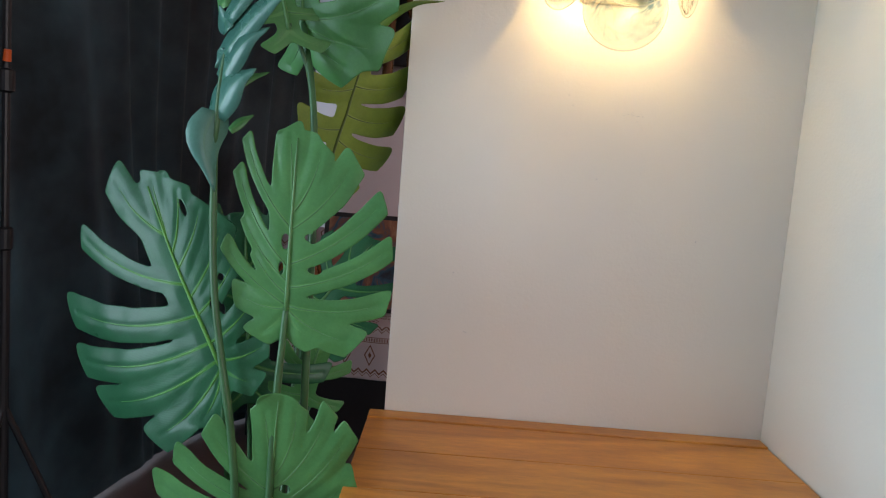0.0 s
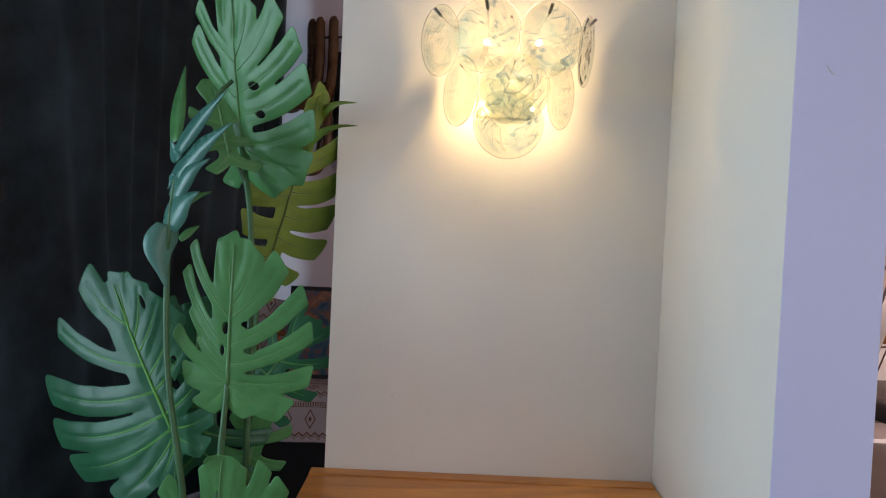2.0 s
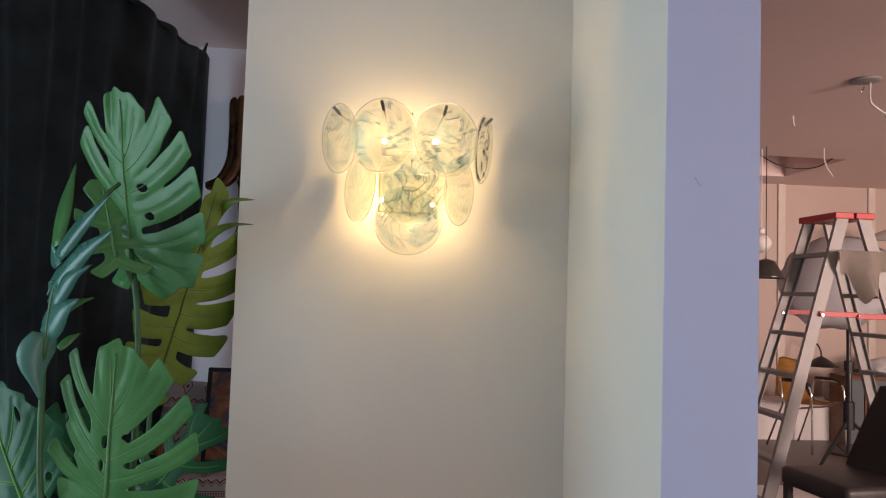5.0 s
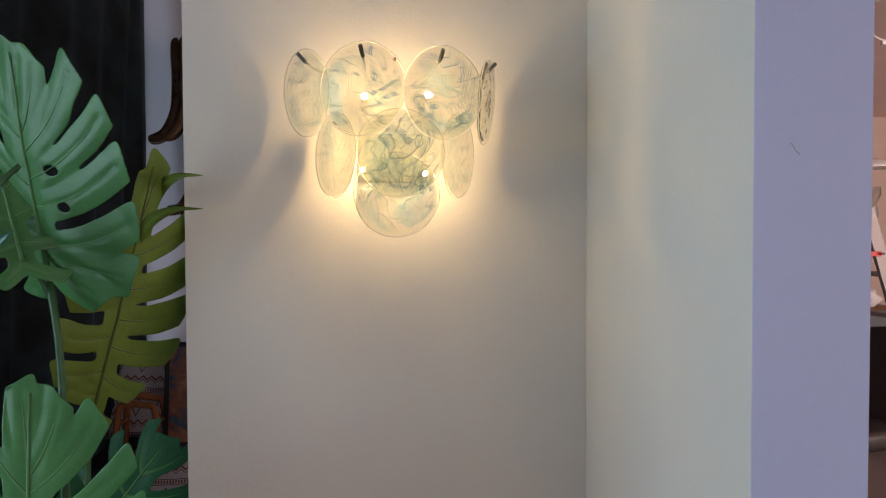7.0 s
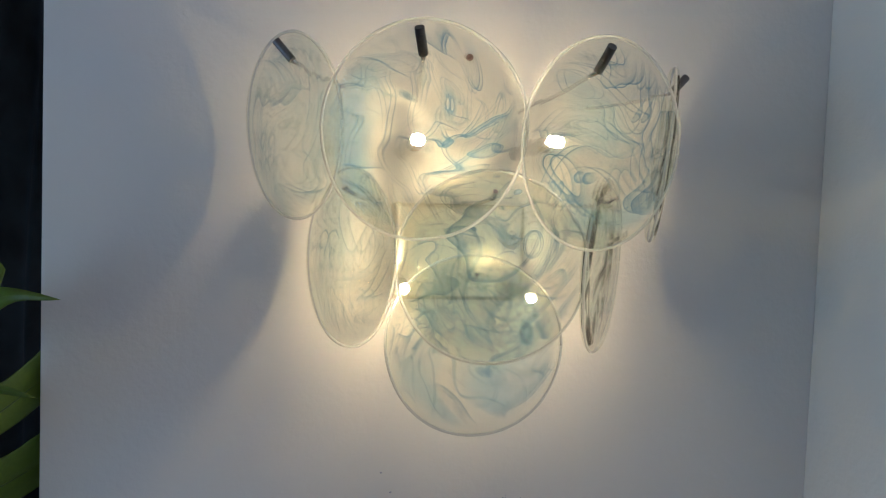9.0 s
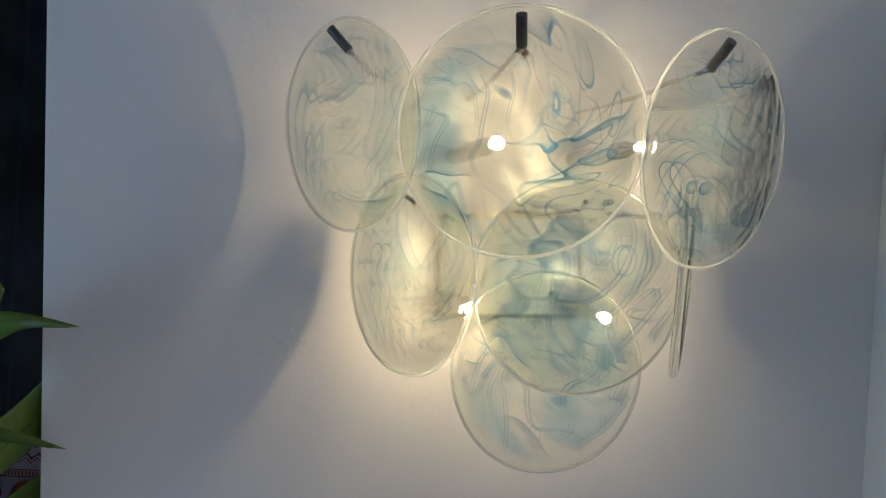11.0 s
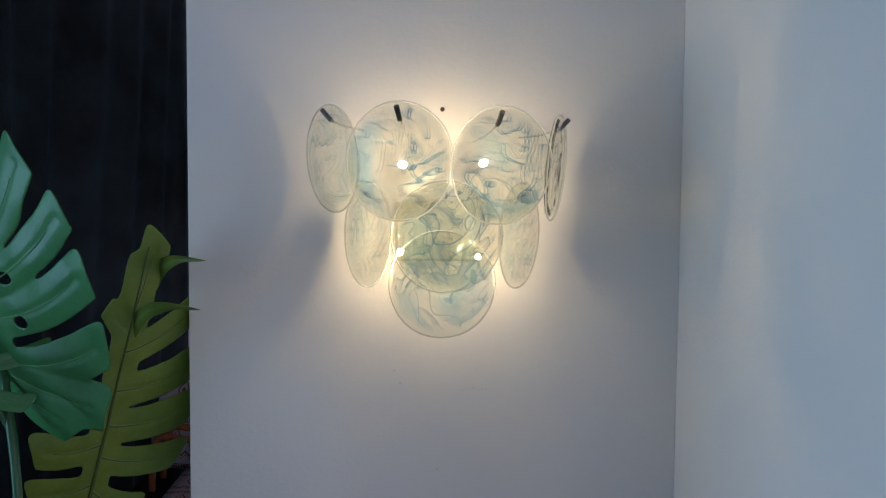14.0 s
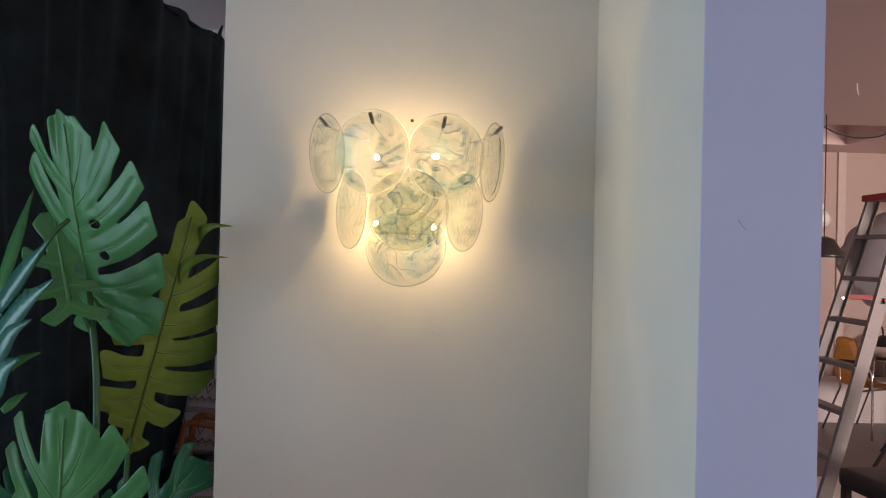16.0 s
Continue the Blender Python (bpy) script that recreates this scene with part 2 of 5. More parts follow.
    # pale milk, yellowed in colour to carry the glow of the bulbs behind
    body = node(nt, "ShaderNodeMix", (0, calc(nt, "MAXIMUM", cloud, blue)), (6, (0.92, 0.88, 0.64, 1)), (7, (0.28, 0.50, 0.70, 1)), blend="MIX").outputs[2]
    lit = node(nt, "ShaderNodeBsdfTranslucent", ("Color", body))
    dust = node(nt, "ShaderNodeBsdfDiffuse", ("Color", body))
    haze = node(nt, "ShaderNodeMixShader", (0, 0.25), (1, lit.outputs[0]), (2, dust.outputs[0]))
    milk = calc(nt, "ADD", calc(nt, "MULTIPLY", hair, 0.17), calc(nt, "ADD", calc(nt, "MULTIPLY", inside, 0.012), 0.015))
    milk = calc(nt, "ADD", milk, calc(nt, "MULTIPLY", calc(nt, "MAXIMUM", cloud, blue), 0.11))
    milk = calc(nt, "MULTIPLY", milk, calc(nt, "MULTIPLY", tone.outputs[0], 2.5))
    mixed = node(nt, "ShaderNodeMixShader", (0, milk), (1, clear.outputs[0]), (2, haze.outputs[0]))
    facing = node(nt, "ShaderNodeLayerWeight", ("Blend", 0.25)).outputs["Facing"]
    sheen = ramp(nt, calc(nt, "ADD", facing, calc(nt, "MULTIPLY", edge_noise, 0.3)), [(0.0, (0.95, 0.95, 1.0)), (0.35, (0.75, 0.95, 1.0)), (0.6, (1.0, 0.78, 0.98)), (0.85, (1.0, 1.0, 0.85))])
    gloss = node(nt, "ShaderNodeBsdfGlossy", ("Color", sheen), ("Roughness", 0.06), ("Normal", b.outputs[0]))
    gl = calc(nt, "ADD", calc(nt, "MULTIPLY", calc(nt, "POWER", node(nt, "ShaderNodeLayerWeight", ("Blend", 0.5), ("Normal", b.outputs[0])).outputs["Facing"], 3.5), 0.16), 0.012)
    out = node(nt, "ShaderNodeMixShader", (0, gl), (1, mixed.outputs[0]), (2, gloss.outputs[0]))
    nt.links.new(out.outputs[0], nt.nodes["Material Output"].inputs["Surface"])
    return m


DISC_GLASS = swirled_glass("swirled_glass")


def rim_glass():
    m, nt, p = material("clear_rim_glass")
    nt.nodes.remove(p)
    clear = node(nt, "ShaderNodeBsdfTransparent", ("Color", (0.97, 0.98, 0.98, 1)))
    gloss = node(nt, "ShaderNodeBsdfGlossy", ("Color", (0.96, 0.97, 1.0, 1)), ("Roughness", 0.05))
    white = node(nt, "ShaderNodeBsdfTranslucent", ("Color", (0.95, 0.96, 0.95, 1)))
    facing = node(nt, "ShaderNodeLayerWeight", ("Blend", 0.5)).outputs["Facing"]
    a = node(nt, "ShaderNodeMixShader", (0, 0.55), (1, clear.outputs[0]), (2, white.outputs[0]))
    b = node(nt, "ShaderNodeMixShader", (0, calc(nt, "ADD", calc(nt, "MULTIPLY", facing, 0.15), 0.06)), (1, a.outputs[0]), (2, gloss.outputs[0]))
    nt.links.new(b.outputs[0], nt.nodes["Material Output"].inputs["Surface"])
    return m


RIM_GLASS = rim_glass()
# chrome with the bulbs' yellow glow mixed into its colour
PLATE_METAL = simple("glow_tinted_chrome", (0.78, 0.72, 0.56), 0.34, 1.0, vary=0.06, relief=0.03)
CHROME = simple("chrome", (0.72, 0.71, 0.72), 0.09, 1.0, vary=0.05, relief=0.02, spread=0.04)
PIN_METAL = simple("dark_nickel", (0.16, 0.15, 0.145), 0.3, 1.0, vary=0.15, relief=0.05)
ALUMINIUM = simple("brushed_aluminium", (0.27, 0.255, 0.255), 0.5, 0.2, vary=0.12, scale=10, grain=160)
RED = simple("red_plastic", (0.45, 0.02, 0.025), 0.4)
BLACK = simple("black_plastic", (0.012, 0.012, 0.014), 0.45)
BLACK_METAL = simple("black_metal", (0.02, 0.02, 0.022), 0.35, 0.3)
LEATHER = simple("black_leather", (0.035, 0.03, 0.03), 0.42, grain=180, relief=0.3)
WHITE = simple("white_plastic", (0.72, 0.70, 0.70), 0.45, vary=0.05)
WHITE_FABRIC = simple("white_umbrella_fabric", (0.68, 0.68, 0.72), 0.8, vary=0.06)
CLOTH = simple("grey_cloth", (0.42, 0.37, 0.33), 0.9, vary=0.15, grain=220)
SPEAKER_CLOTH = simple("blue_grey_cloth", (0.13, 0.15, 0.17), 0.9, grain=260, relief=0.3)
CABLE = simple("white_cable", (0.55, 0.52, 0.50), 0.5)
NAIL_HOLE = simple("rust_brown", (0.10, 0.045, 0.03), 0.7)
GLOBE = simple("white_globe", (0.75, 0.72, 0.70), 0.3, vary=0.04)
CERAMIC = simple("pale_ceramic", (0.38, 0.31, 0.26), 0.5)
SCUFF = simple("grey_scuff", (0.44, 0.44, 0.48), 0.8)
TERRA = simple("dark_pot", (0.05, 0.045, 0.04), 0.5)


def black_fabric():
    m, nt, p = material("black_backdrop_fabric")
    co = nt.nodes.new("ShaderNodeTexCoord").outputs["Object"]
    weave = noise_of(nt, 400, 2)
    lit_crease = noise_of(nt, 3.0, 5, 0.6)
    # black cloth; the window's teal light on the folds is painted as paler patches
    nt.links.new(ramp(nt, lit_crease, [(0.36, (0.010, 0.024, 0.031)), (0.66, (0.060, 0.108, 0.128))]), p.inputs["Base Color"])
    p.inputs["Roughness"].default_value = 0.5
    p.inputs["Sheen Weight"].default_value = 0.12
    bump(nt, p, calc(nt, "ADD", calc(nt, "MULTIPLY", lit_crease, 2.0), weave), 0.3, 0.004)
    return m


FABRIC = black_fabric()


def woven_pattern():
    """White throw with brown diamonds, zigzags and dotted rows."""
    m, nt, p = material("patterned_throw")
    sep = node(nt, "ShaderNodeSeparateXYZ", (0, nt.nodes.new("ShaderNodeUVMap").outputs[0]))
    u, v = sep.outputs[0], sep.outputs[1]

    def tri(period):
        f = calc(nt, "FRACT", calc(nt, "DIVIDE", u, period))
        return calc(nt, "MULTIPLY", calc(nt, "ABSOLUTE", calc(nt, "SUBTRACT", f, 0.5)), 2.0)

    def band(value, centre, half):
        return calc(nt, "LESS_THAN", calc(nt, "ABSOLUTE", calc(nt, "SUBTRACT", value, centre)), half)

    row = calc(nt, "FRACT", calc(nt, "DIVIDE", v, 0.19))
    zig = calc(nt, "MULTIPLY", band(calc(nt, "SUBTRACT", row, calc(nt, "MULTIPLY", tri(0.036), 0.09)), 0.14, 0.022), 1.0)
    zig2 = band(calc(nt, "SUBTRACT", row, calc(nt, "MULTIPLY", tri(0.036), 0.09)), 0.07, 0.010)
    dist = calc(nt, "ADD", calc(nt, "MULTIPLY", calc(nt, "ABSOLUTE", calc(nt, "SUBTRACT", row, 0.55)), 1.9), calc(nt, "SUBTRACT", 1.0, tri(0.105)))
    diamond = calc(nt, "MAXIMUM", band(dist, 0.42, 0.05), calc(nt, "LESS_THAN", dist, 0.14))
    dots = calc(nt, "MULTIPLY", band(row, 0.90, 0.035), calc(nt, "GREATER_THAN", tri(0.011), 0.5))
    line = calc(nt, "MAXIMUM", band(row, 0.955, 0.008), band(row, 0.845, 0.008))
    mask = calc(nt, "MAXIMUM", calc(nt, "MAXIMUM", zig, zig2), calc(nt, "MAXIMUM", diamond, calc(nt, "MAXIMUM", dots, line)))
    col = node(nt, "ShaderNodeMix", (0, mask), (6, (0.62, 0.60, 0.64, 1)), (7, (0.20, 0.10, 0.055, 1)), blend="MIX").outputs[2]
    nt.links.new(col, p.inputs["Base Color"])
    p.inputs["Roughness"].default_value = 0.9
    bump(nt, p, noise_of(nt, 320, 2), 0.4, 0.002)
    return m


THROW = woven_pattern()


def painted_canvas():
    m, nt, p = material("painted_canvas")
    n = noise_of(nt, 7, 4, 0.6, None, 1.4)
    nt.links.new(ramp(nt, n, [(0.30, (0.02, 0.02, 0.03)), (0.42, (0.03, 0.10, 0.16)), (0.50, (0.22, 0.09, 0.05)), (0.62, (0.36, 0.17, 0.09)), (0.75, (0.45, 0.32, 0.22))]), p.inputs["Base Color"])
    p.inputs["Roughness"].default_value = 0.35
    return m


PAINTING = painted_canvas()


def amber():
    m, nt, p = material("amber_glass")
    nt.links.new(ramp(nt, noise_of(nt, 12, 3), [(0.3, (0.16, 0.075, 0.03)), (0.7, (0.30, 0.17, 0.085))]), p.inputs["Base Color"])
    p.inputs["Roughness"].default_value = 0.12
    p.inputs["Transmission Weight"].default_value = 0.45
    p.inputs["IOR"].default_value = 1.45
    return m


AMBER = amber()


def bulb_glow():
    m, nt, p = material("bulb_glow")
    p.inputs["Emission Color"].default_value = (1.0, 0.72, 0.36, 1)
    p.inputs["Emission Strength"].default_value = 9
    return m


BULB = bulb_glow()


# ---- mesh helpers ----
def part(name, bm, mat, parent=None, label="", smooth=False):
    me = bpy.data.meshes.new(name)
    bm.normal_update()
    bm.to_mesh(me)
    bm.free()
    if smooth:
        me.polygons.foreach_set("use_smooth", [True] * len(me.polygons))
    me.materials.append(mat)
    ob = new(name, me)
    if parent is not None:
        ob.parent = parent
    if label:
        tagged(ob, label)
    return ob


def thing(name, label, category, at=(0, 0, 0), group=""):
    ob = new(name)
    ob.location = at
    ob.empty_display_size = 0.05
    return tagged(ob, label, category, group)


def box(bm, x0, x1, y0, y1, z0, z1, bevel=0.0, m=None):
    made = bmesh.ops.create_cube(bm, size=1)["verts"]
    for v in made:
        v.co = Vector(((x0 + x1) / 2 + v.co.x * (x1 - x0), (y0 + y1) / 2 + v.co.y * (y1 - y0), (z0 + z1) / 2 + v.co.z * (z1 - z0)))
    if bevel:
        edges = list({e for v in made for e in v.link_edges})
        out = bmesh.ops.bevel(bm, geom=edges, offset=bevel, segments=2, profile=0.6, affect="EDGES")
        made = out["verts"]
    if m is not None:
        for v in {v for f in bm.faces for v in f.verts if v in set(made)} or made:
            v.co = m @ v.co
    return bm


def boxed(*args, **kw):
    return box(bmesh.new(), *args, **kw)


def tube(bm, points, radii, sides=10, caps=True):
    """A round bar along points; radii: one or one a point."""
    pts = [Vector(p) for p in points]
    if not isinstance(radii, (list, tuple)):
        radii = [radii] * len(pts)
    rings, side = [], None
    for i, p in enumerate(pts):
        d = (pts[min(i + 1, len(pts) - 1)] - pts[max(i - 1, 0)]).normalized()
        if side is None:
            side = d.orthogonal().normalized()
        side = (side - d * side.dot(d)).normalized()
        up = d.cross(side)
        rings.append([bm.verts.new(p + (side * math.cos(a) + up * math.sin(a)) * radii[i]) for a in (2 * math.pi * k / sides for k in range(sides))])
    for a, b in zip(rings, rings[1:]):
        for k in range(sides):
            bm.faces.new((a[k], a[(k + 1) % sides], b[(k + 1) % sides], b[k]))
    if caps:
        bm.faces.new(rings[0][::-1])
        bm.faces.new(rings[-1])
    return bm


def tubed(points, radii, sides=10):
    return tube(bmesh.new(), points, radii, sides)


def lathe(profile, sides=32, centre=(0, 0, 0), axis="z"):
    """A turned body from (radius, height) pairs."""
    bm = bmesh.new()
    rings = []
    for r, h in profile:
        ring = []
        for k in range(sides):
            a = 2 * math.pi * k / sides
            co = (r * math.cos(a), r * math.sin(a), h) if axis == "z" else (r * math.cos(a), h, r * math.sin(a))
            ring.append(bm.verts.new(Vector(co) + Vector(centre)))
        rings.append(ring)
    for a, b in zip(rings, rings[1:]):
        for k in range(sides):
            bm.faces.new((a[k], a[(k + 1) % sides], b[(k + 1) % sides], b[k]))
    bm.faces.new(rings[0][::-1])
    bm.faces.new(rings[-1])
    bmesh.ops.recalc_face_normals(bm, faces=bm.faces)
    return bm


def smooth_path(points, steps=6):
    """Points on a smooth line through the given ones."""
    p = [Vector(q) for q in points]
    p = [p[0] * 2 - p[1]] + p + [p[-1] * 2 - p[-2]]
    out = []
    for a, b, c, d in zip(p, p[1:], p[2:], p[3:]):
        for k in range(steps):
            t = k / steps
            out.append(0.5 * (2 * b + (c - a) * t + (2 * a - 5 * b + 4 * c - d) * t * t + (3 * b - a - 3 * c + d) * t ** 3))
    out.append(p[-2])
    return out


# ---- the setting ----
HIGH = 2.7


def structure(name, bm, mat, label, category):
    return tagged(part(name, bm, mat), label, category, kind="structure")


structure("floor", boxed(-4, 8, -4, 7, -0.1, 0), FLOOR, "dull grey-brown floor of the showroom", "floor")
# the display niche: a back panel and a side return
structure("wall_niche_back", boxed(-0.08, 0.70, 0.0, 0.14, 0, HIGH, 0.0015), PARTITION, "cream-white painted partition behind the glass sconce", "wall")
side_return = structure("wall_niche_side", boxed(0.70, 0.857, -0.603, 0.14, 0, HIGH, 0.0015), PARTITION, "white painted side return of the partition, bluish window light coloured into its end", "wall")
# the end face takes the colour that holds the window's bluish light
side_return.data.materials.append(END_WINDOW_TINT)
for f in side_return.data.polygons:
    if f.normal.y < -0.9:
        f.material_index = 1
structure("wall_left_back", boxed(-3.3, 1.1, 2.3, 2.45, 0, HIGH), WALL_LILAC, "pale lilac-grey wall behind the black backdrop", "wall")
structure("wall_between", boxed(0.95, 1.1, 2.45, 6.0, 0, HIGH), WALL_LILAC, "plain wall between the two rooms", "wall")
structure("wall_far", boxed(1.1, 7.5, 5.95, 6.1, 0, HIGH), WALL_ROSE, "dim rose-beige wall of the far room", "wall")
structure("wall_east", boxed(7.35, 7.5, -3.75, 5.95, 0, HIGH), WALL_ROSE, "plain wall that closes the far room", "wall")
west = bmesh.new()
for y0, y1, z0, z1 in ((-3.75, -2.5, 0, HIGH), (-2.5, -0.2, 0, 0.1), (-2.5, -0.2, 2.5, HIGH), (-0.2, 2.45, 0, HIGH)):
    box(west, -3.45, -3.3, y0, y1, z0, z1)
structure("wall_west", west, WALL_LILAC, "plain wall that closes the near room", "wall")
# out of view; its first opening was placed to suit the added fill lamp
south = bmesh.new()
for x0, x1, z0, z1 in ((-3.3, 0.85, 0, HIGH), (0.85, 3.55, 0, 0.6), (0.85, 3.55, 2.6, HIGH), (3.55, 4.9, 0, HIGH), (4.9, 6.9, 0, 0.6), (4.9, 6.9, 2.6, HIGH), (6.9, 7.35, 0, HIGH)):
    box(south, x0, x1, -3.75, -3.6, z0, z1)
structure("wall_south", south, WALL_LILAC, "plain unseen wall with two assumed openings", "wall")
# ceiling with a recessed opening over the far room
top = bmesh.new()
for x0, x1, y0, y1 in ((-4, 8, -4, 4.45), (-4, 2.3, 4.45, 5.45), (4.36, 8, 4.45, 5.45), (-4, 8, 5.45, 7)):
    box(top, x0, x1, y0, y1, HIGH, HIGH + 0.12)
box(top, 2.2, 4.46, 4.35, 5.55, HIGH + 0.34, HIGH + 0.4)
for x0, x1, y0, y1 in ((2.2, 2.3, 4.35, 5.55), (4.36, 4.46, 4.35, 5.55), (2.3, 4.36, 4.35, 4.45), (2.3, 4.36, 5.45, 5.55)):
    box(top, x0, x1, y0, y1, HIGH + 0.12, HIGH + 0.34)
structure("ceiling", top, CEILING, "dusky painted ceiling with a recessed opening", "ceiling")
structure("trim_far_wall", boxed(4.56, 4.64, 5.925, 5.95, 0, HIGH), TRIM, "pale upright strip on the far wall", "trim")
structure("trim_far_wall", boxed(5.60, 5.68, 5.925, 5.95, 0, HIGH), TRIM, "pale upright strip on the far wall", "trim")

# small marks on the partition
nail = lathe([(0.0035, 0), (0.0035, -0.002), (0.002, -0.003)], 10, (0.314, -0.0002, 1.834), "y")
tagged(part("screw_hole", nail, NAIL_HOLE), "small rusty screw hole in the partition above the sconce", "hole", kind="structure")
random.seed(4)
marks = bmesh.new()
for k in range(22):
    x, z = 0.365 + random.gauss(0, 0.014), 1.391 + random.gauss(0, 0.003)
    if k > 16:
        x, z = 0.372 + (k - 16) * 0.006, 1.385 - (k - 16) * 0.007
    s = random.uniform(0.0003, 0.0007)
    bmesh.ops.create_icosphere(marks, subdivisions=1, radius=s, matrix=pose(x, -0.0003, z) @ Matrix.Diagonal((1.6, 0.4, 1, 1)))
for x, z in ((0.071, 0.93), (0.075, 0.928), (0.04, 1.05), (0.31, 1.26), (0.52, 1.15), (0.24, 1.42), (0.25, 1.40)):
    bmesh.ops.create_icosphere(marks, subdivisions=1, radius=0.0010, matrix=pose(x, -0.0003, z) @ Matrix.Diagonal((1.5, 0.4, 1, 1)))
tagged(part("paint_specks", marks, SCUFF), "tiny grey scuffs and specks on the painted partition", "scuffs", kind="stuff")
scuff = bmesh.new()
tube(scuff, [(0.748, -0.6035, 1.610), (0.755, -0.6035, 1.600), (0.760, -0.6035, 1.596)], 0.0007, 6)
tagged(part("paint_scratch", scuff, SCUFF), "short grey scratch on the end of the side return", "scratch", kind="stuff")


# ---- sideboard under the sconce ----
board = thing("sideboard", "varnished orange-brown wooden sideboard against the partition", "sideboard")
planks = ((-0.205, -0.047), (-0.365, -0.2065), (-0.56, -0.3665))
for a, b in planks:
    part("plank", boxed(-0.11, 0.697, a, b, 0.712, 0.75, 0.002), TABLE_WOOD, board)
part("back_strip", boxed(-0.11, 0.697, -0.0455, -0.002, 0.712, 0.753, 0.002), TABLE_WOOD, board, "raised strip along the back edge")
part("apron", boxed(-0.09, 0.69, -0.54, -0.01, 0.10, 0.711, 0.003), DARK_WOOD, board)
for x in (-0.08, 0.64):
    for y in (-0.53, -0.06):
        part("foot", boxed(x, x + 0.04, y, y + 0.04, 0, 0.0995, 0.003), DARK_WOOD, board)


# ---- glass disc sconce ----
sconce = thing("wall_sconce", "lit chrome wall sconce hung with swirled blue-white glass discs", "wall lamp", (0.314, 0, 1.70))


def at_sconce(ob):
    ob.matrix_parent_inverse = Matrix.Translation((-0.314, 0, -1.70))
    return ob


plate = at_sconce(part("backplate", boxed(0.242, 0.374, -0.012, -0.001, 1.596, 1.690, 0.004), PLATE_METAL, sconce, "satin chrome backplate with the bulbs' yellow glow in its colour"))
for x, y, z in BULBS:
    at_sconce(part("socket", lathe([(0.007, -0.0005 if z > 1.69 else -0.0125), (0.007, y + 0.030), (0.005, y + 0.022), (0.003, y + 0.011)], 16, (x, 0, z), "y"), CHROME, sconce))
    at_sconce(part("bulb", lathe([(0.0015, y + 0.0105), (0.0035, y + 0.005), (0.0038, y), (0.0030, y - 0.004), (0.001, y - 0.0055)], 16, (x, 0, z), "y"), BULB, sconce, "small glowing capsule bulb", True))

R = 0.078


def disc_mesh():
    """A hand-pressed round lens with a rounded rim."""
    prof = []
    for k in range(15):
        r = R * 0.93 * k / 14
        prof.append((r, -0.0035 - 0.0035 * (1 - (r / R) ** 2)))
    rim = [(R * 0.93 + 0.0052 * math.sin(a), -0.0042 * math.cos(a)) for a in (math.pi * k / 8 for k in range(1, 8))]
    back = [(r, -y - 0.004 * (1 - (r / R) ** 2)) for r, y in reversed(prof)]
    bm = bmesh.new()
    rings = []
    sides = 72
    for r, y in prof[1:] + rim + back[:-1]:
        ring = []
        for k in range(sides):
            a = 2 * math.pi * k / sides
            wob = 1 + 0.006 * math.sin(3 * a + 1) + 0.004 * math.sin(5 * a)
            ring.append(bm.verts.new((r * wob * math.cos(a), y, r * wob * math.sin(a))))
        rings.append(ring)
    for a, b in zip(rings, rings[1:]):
        for k in range(sides):
            bm.faces.new((a[k], a[(k + 1) % sides], b[(k + 1) % sides], b[k]))
    for ring, y in ((rings[0], prof[0][1]), (rings[-1], back[-1][1])):
        c = bm.verts.new((0, y, 0))
        for k in range(sides):
            bm.faces.new((c, ring[(k + 1) % sides], ring[k]))
    bmesh.ops.recalc_face_normals(bm, faces=bm.faces)
    return bm


# place, facing angle and lean of each disc
DISCS = [
    ("glass_disc", 0.150, -0.0939, 1.748, 213, 5.3), ("glass_disc", 0.246, -0.204, 1.738, 244.4, 2.4),
    ("glass_disc", 0.382, -0.206, 1.7335, 294.6, 6.0), ("glass_disc", 0.476, -0.0928, 1.7385, 339.4, 5.2),
    ("glass_disc", 0.200, -0.0867, 1.640, 207.9, -0.8), ("glass_disc", 0.3127, -0.152, 1.639, 266.0, -0.8),
    ("glass_disc", 0.423, -0.0999, 1.640, 329.7, 2.3), ("glass_disc", 0.3096, -0.1064, 1.569, 270.4, -5.9),
]
PINS = [
    ((0.148, -0.096, 1.805), (0.136, -0.093, 1.818)), ((0.247, -0.201, 1.795), (0.243, -0.211, 1.808)),
    ((0.376, -0.204, 1.790), (0.379, -0.219, 1.802)), ((0.481, -0.104, 1.797), (0.492, -0.100, 1.808)),
]
disc_data = None
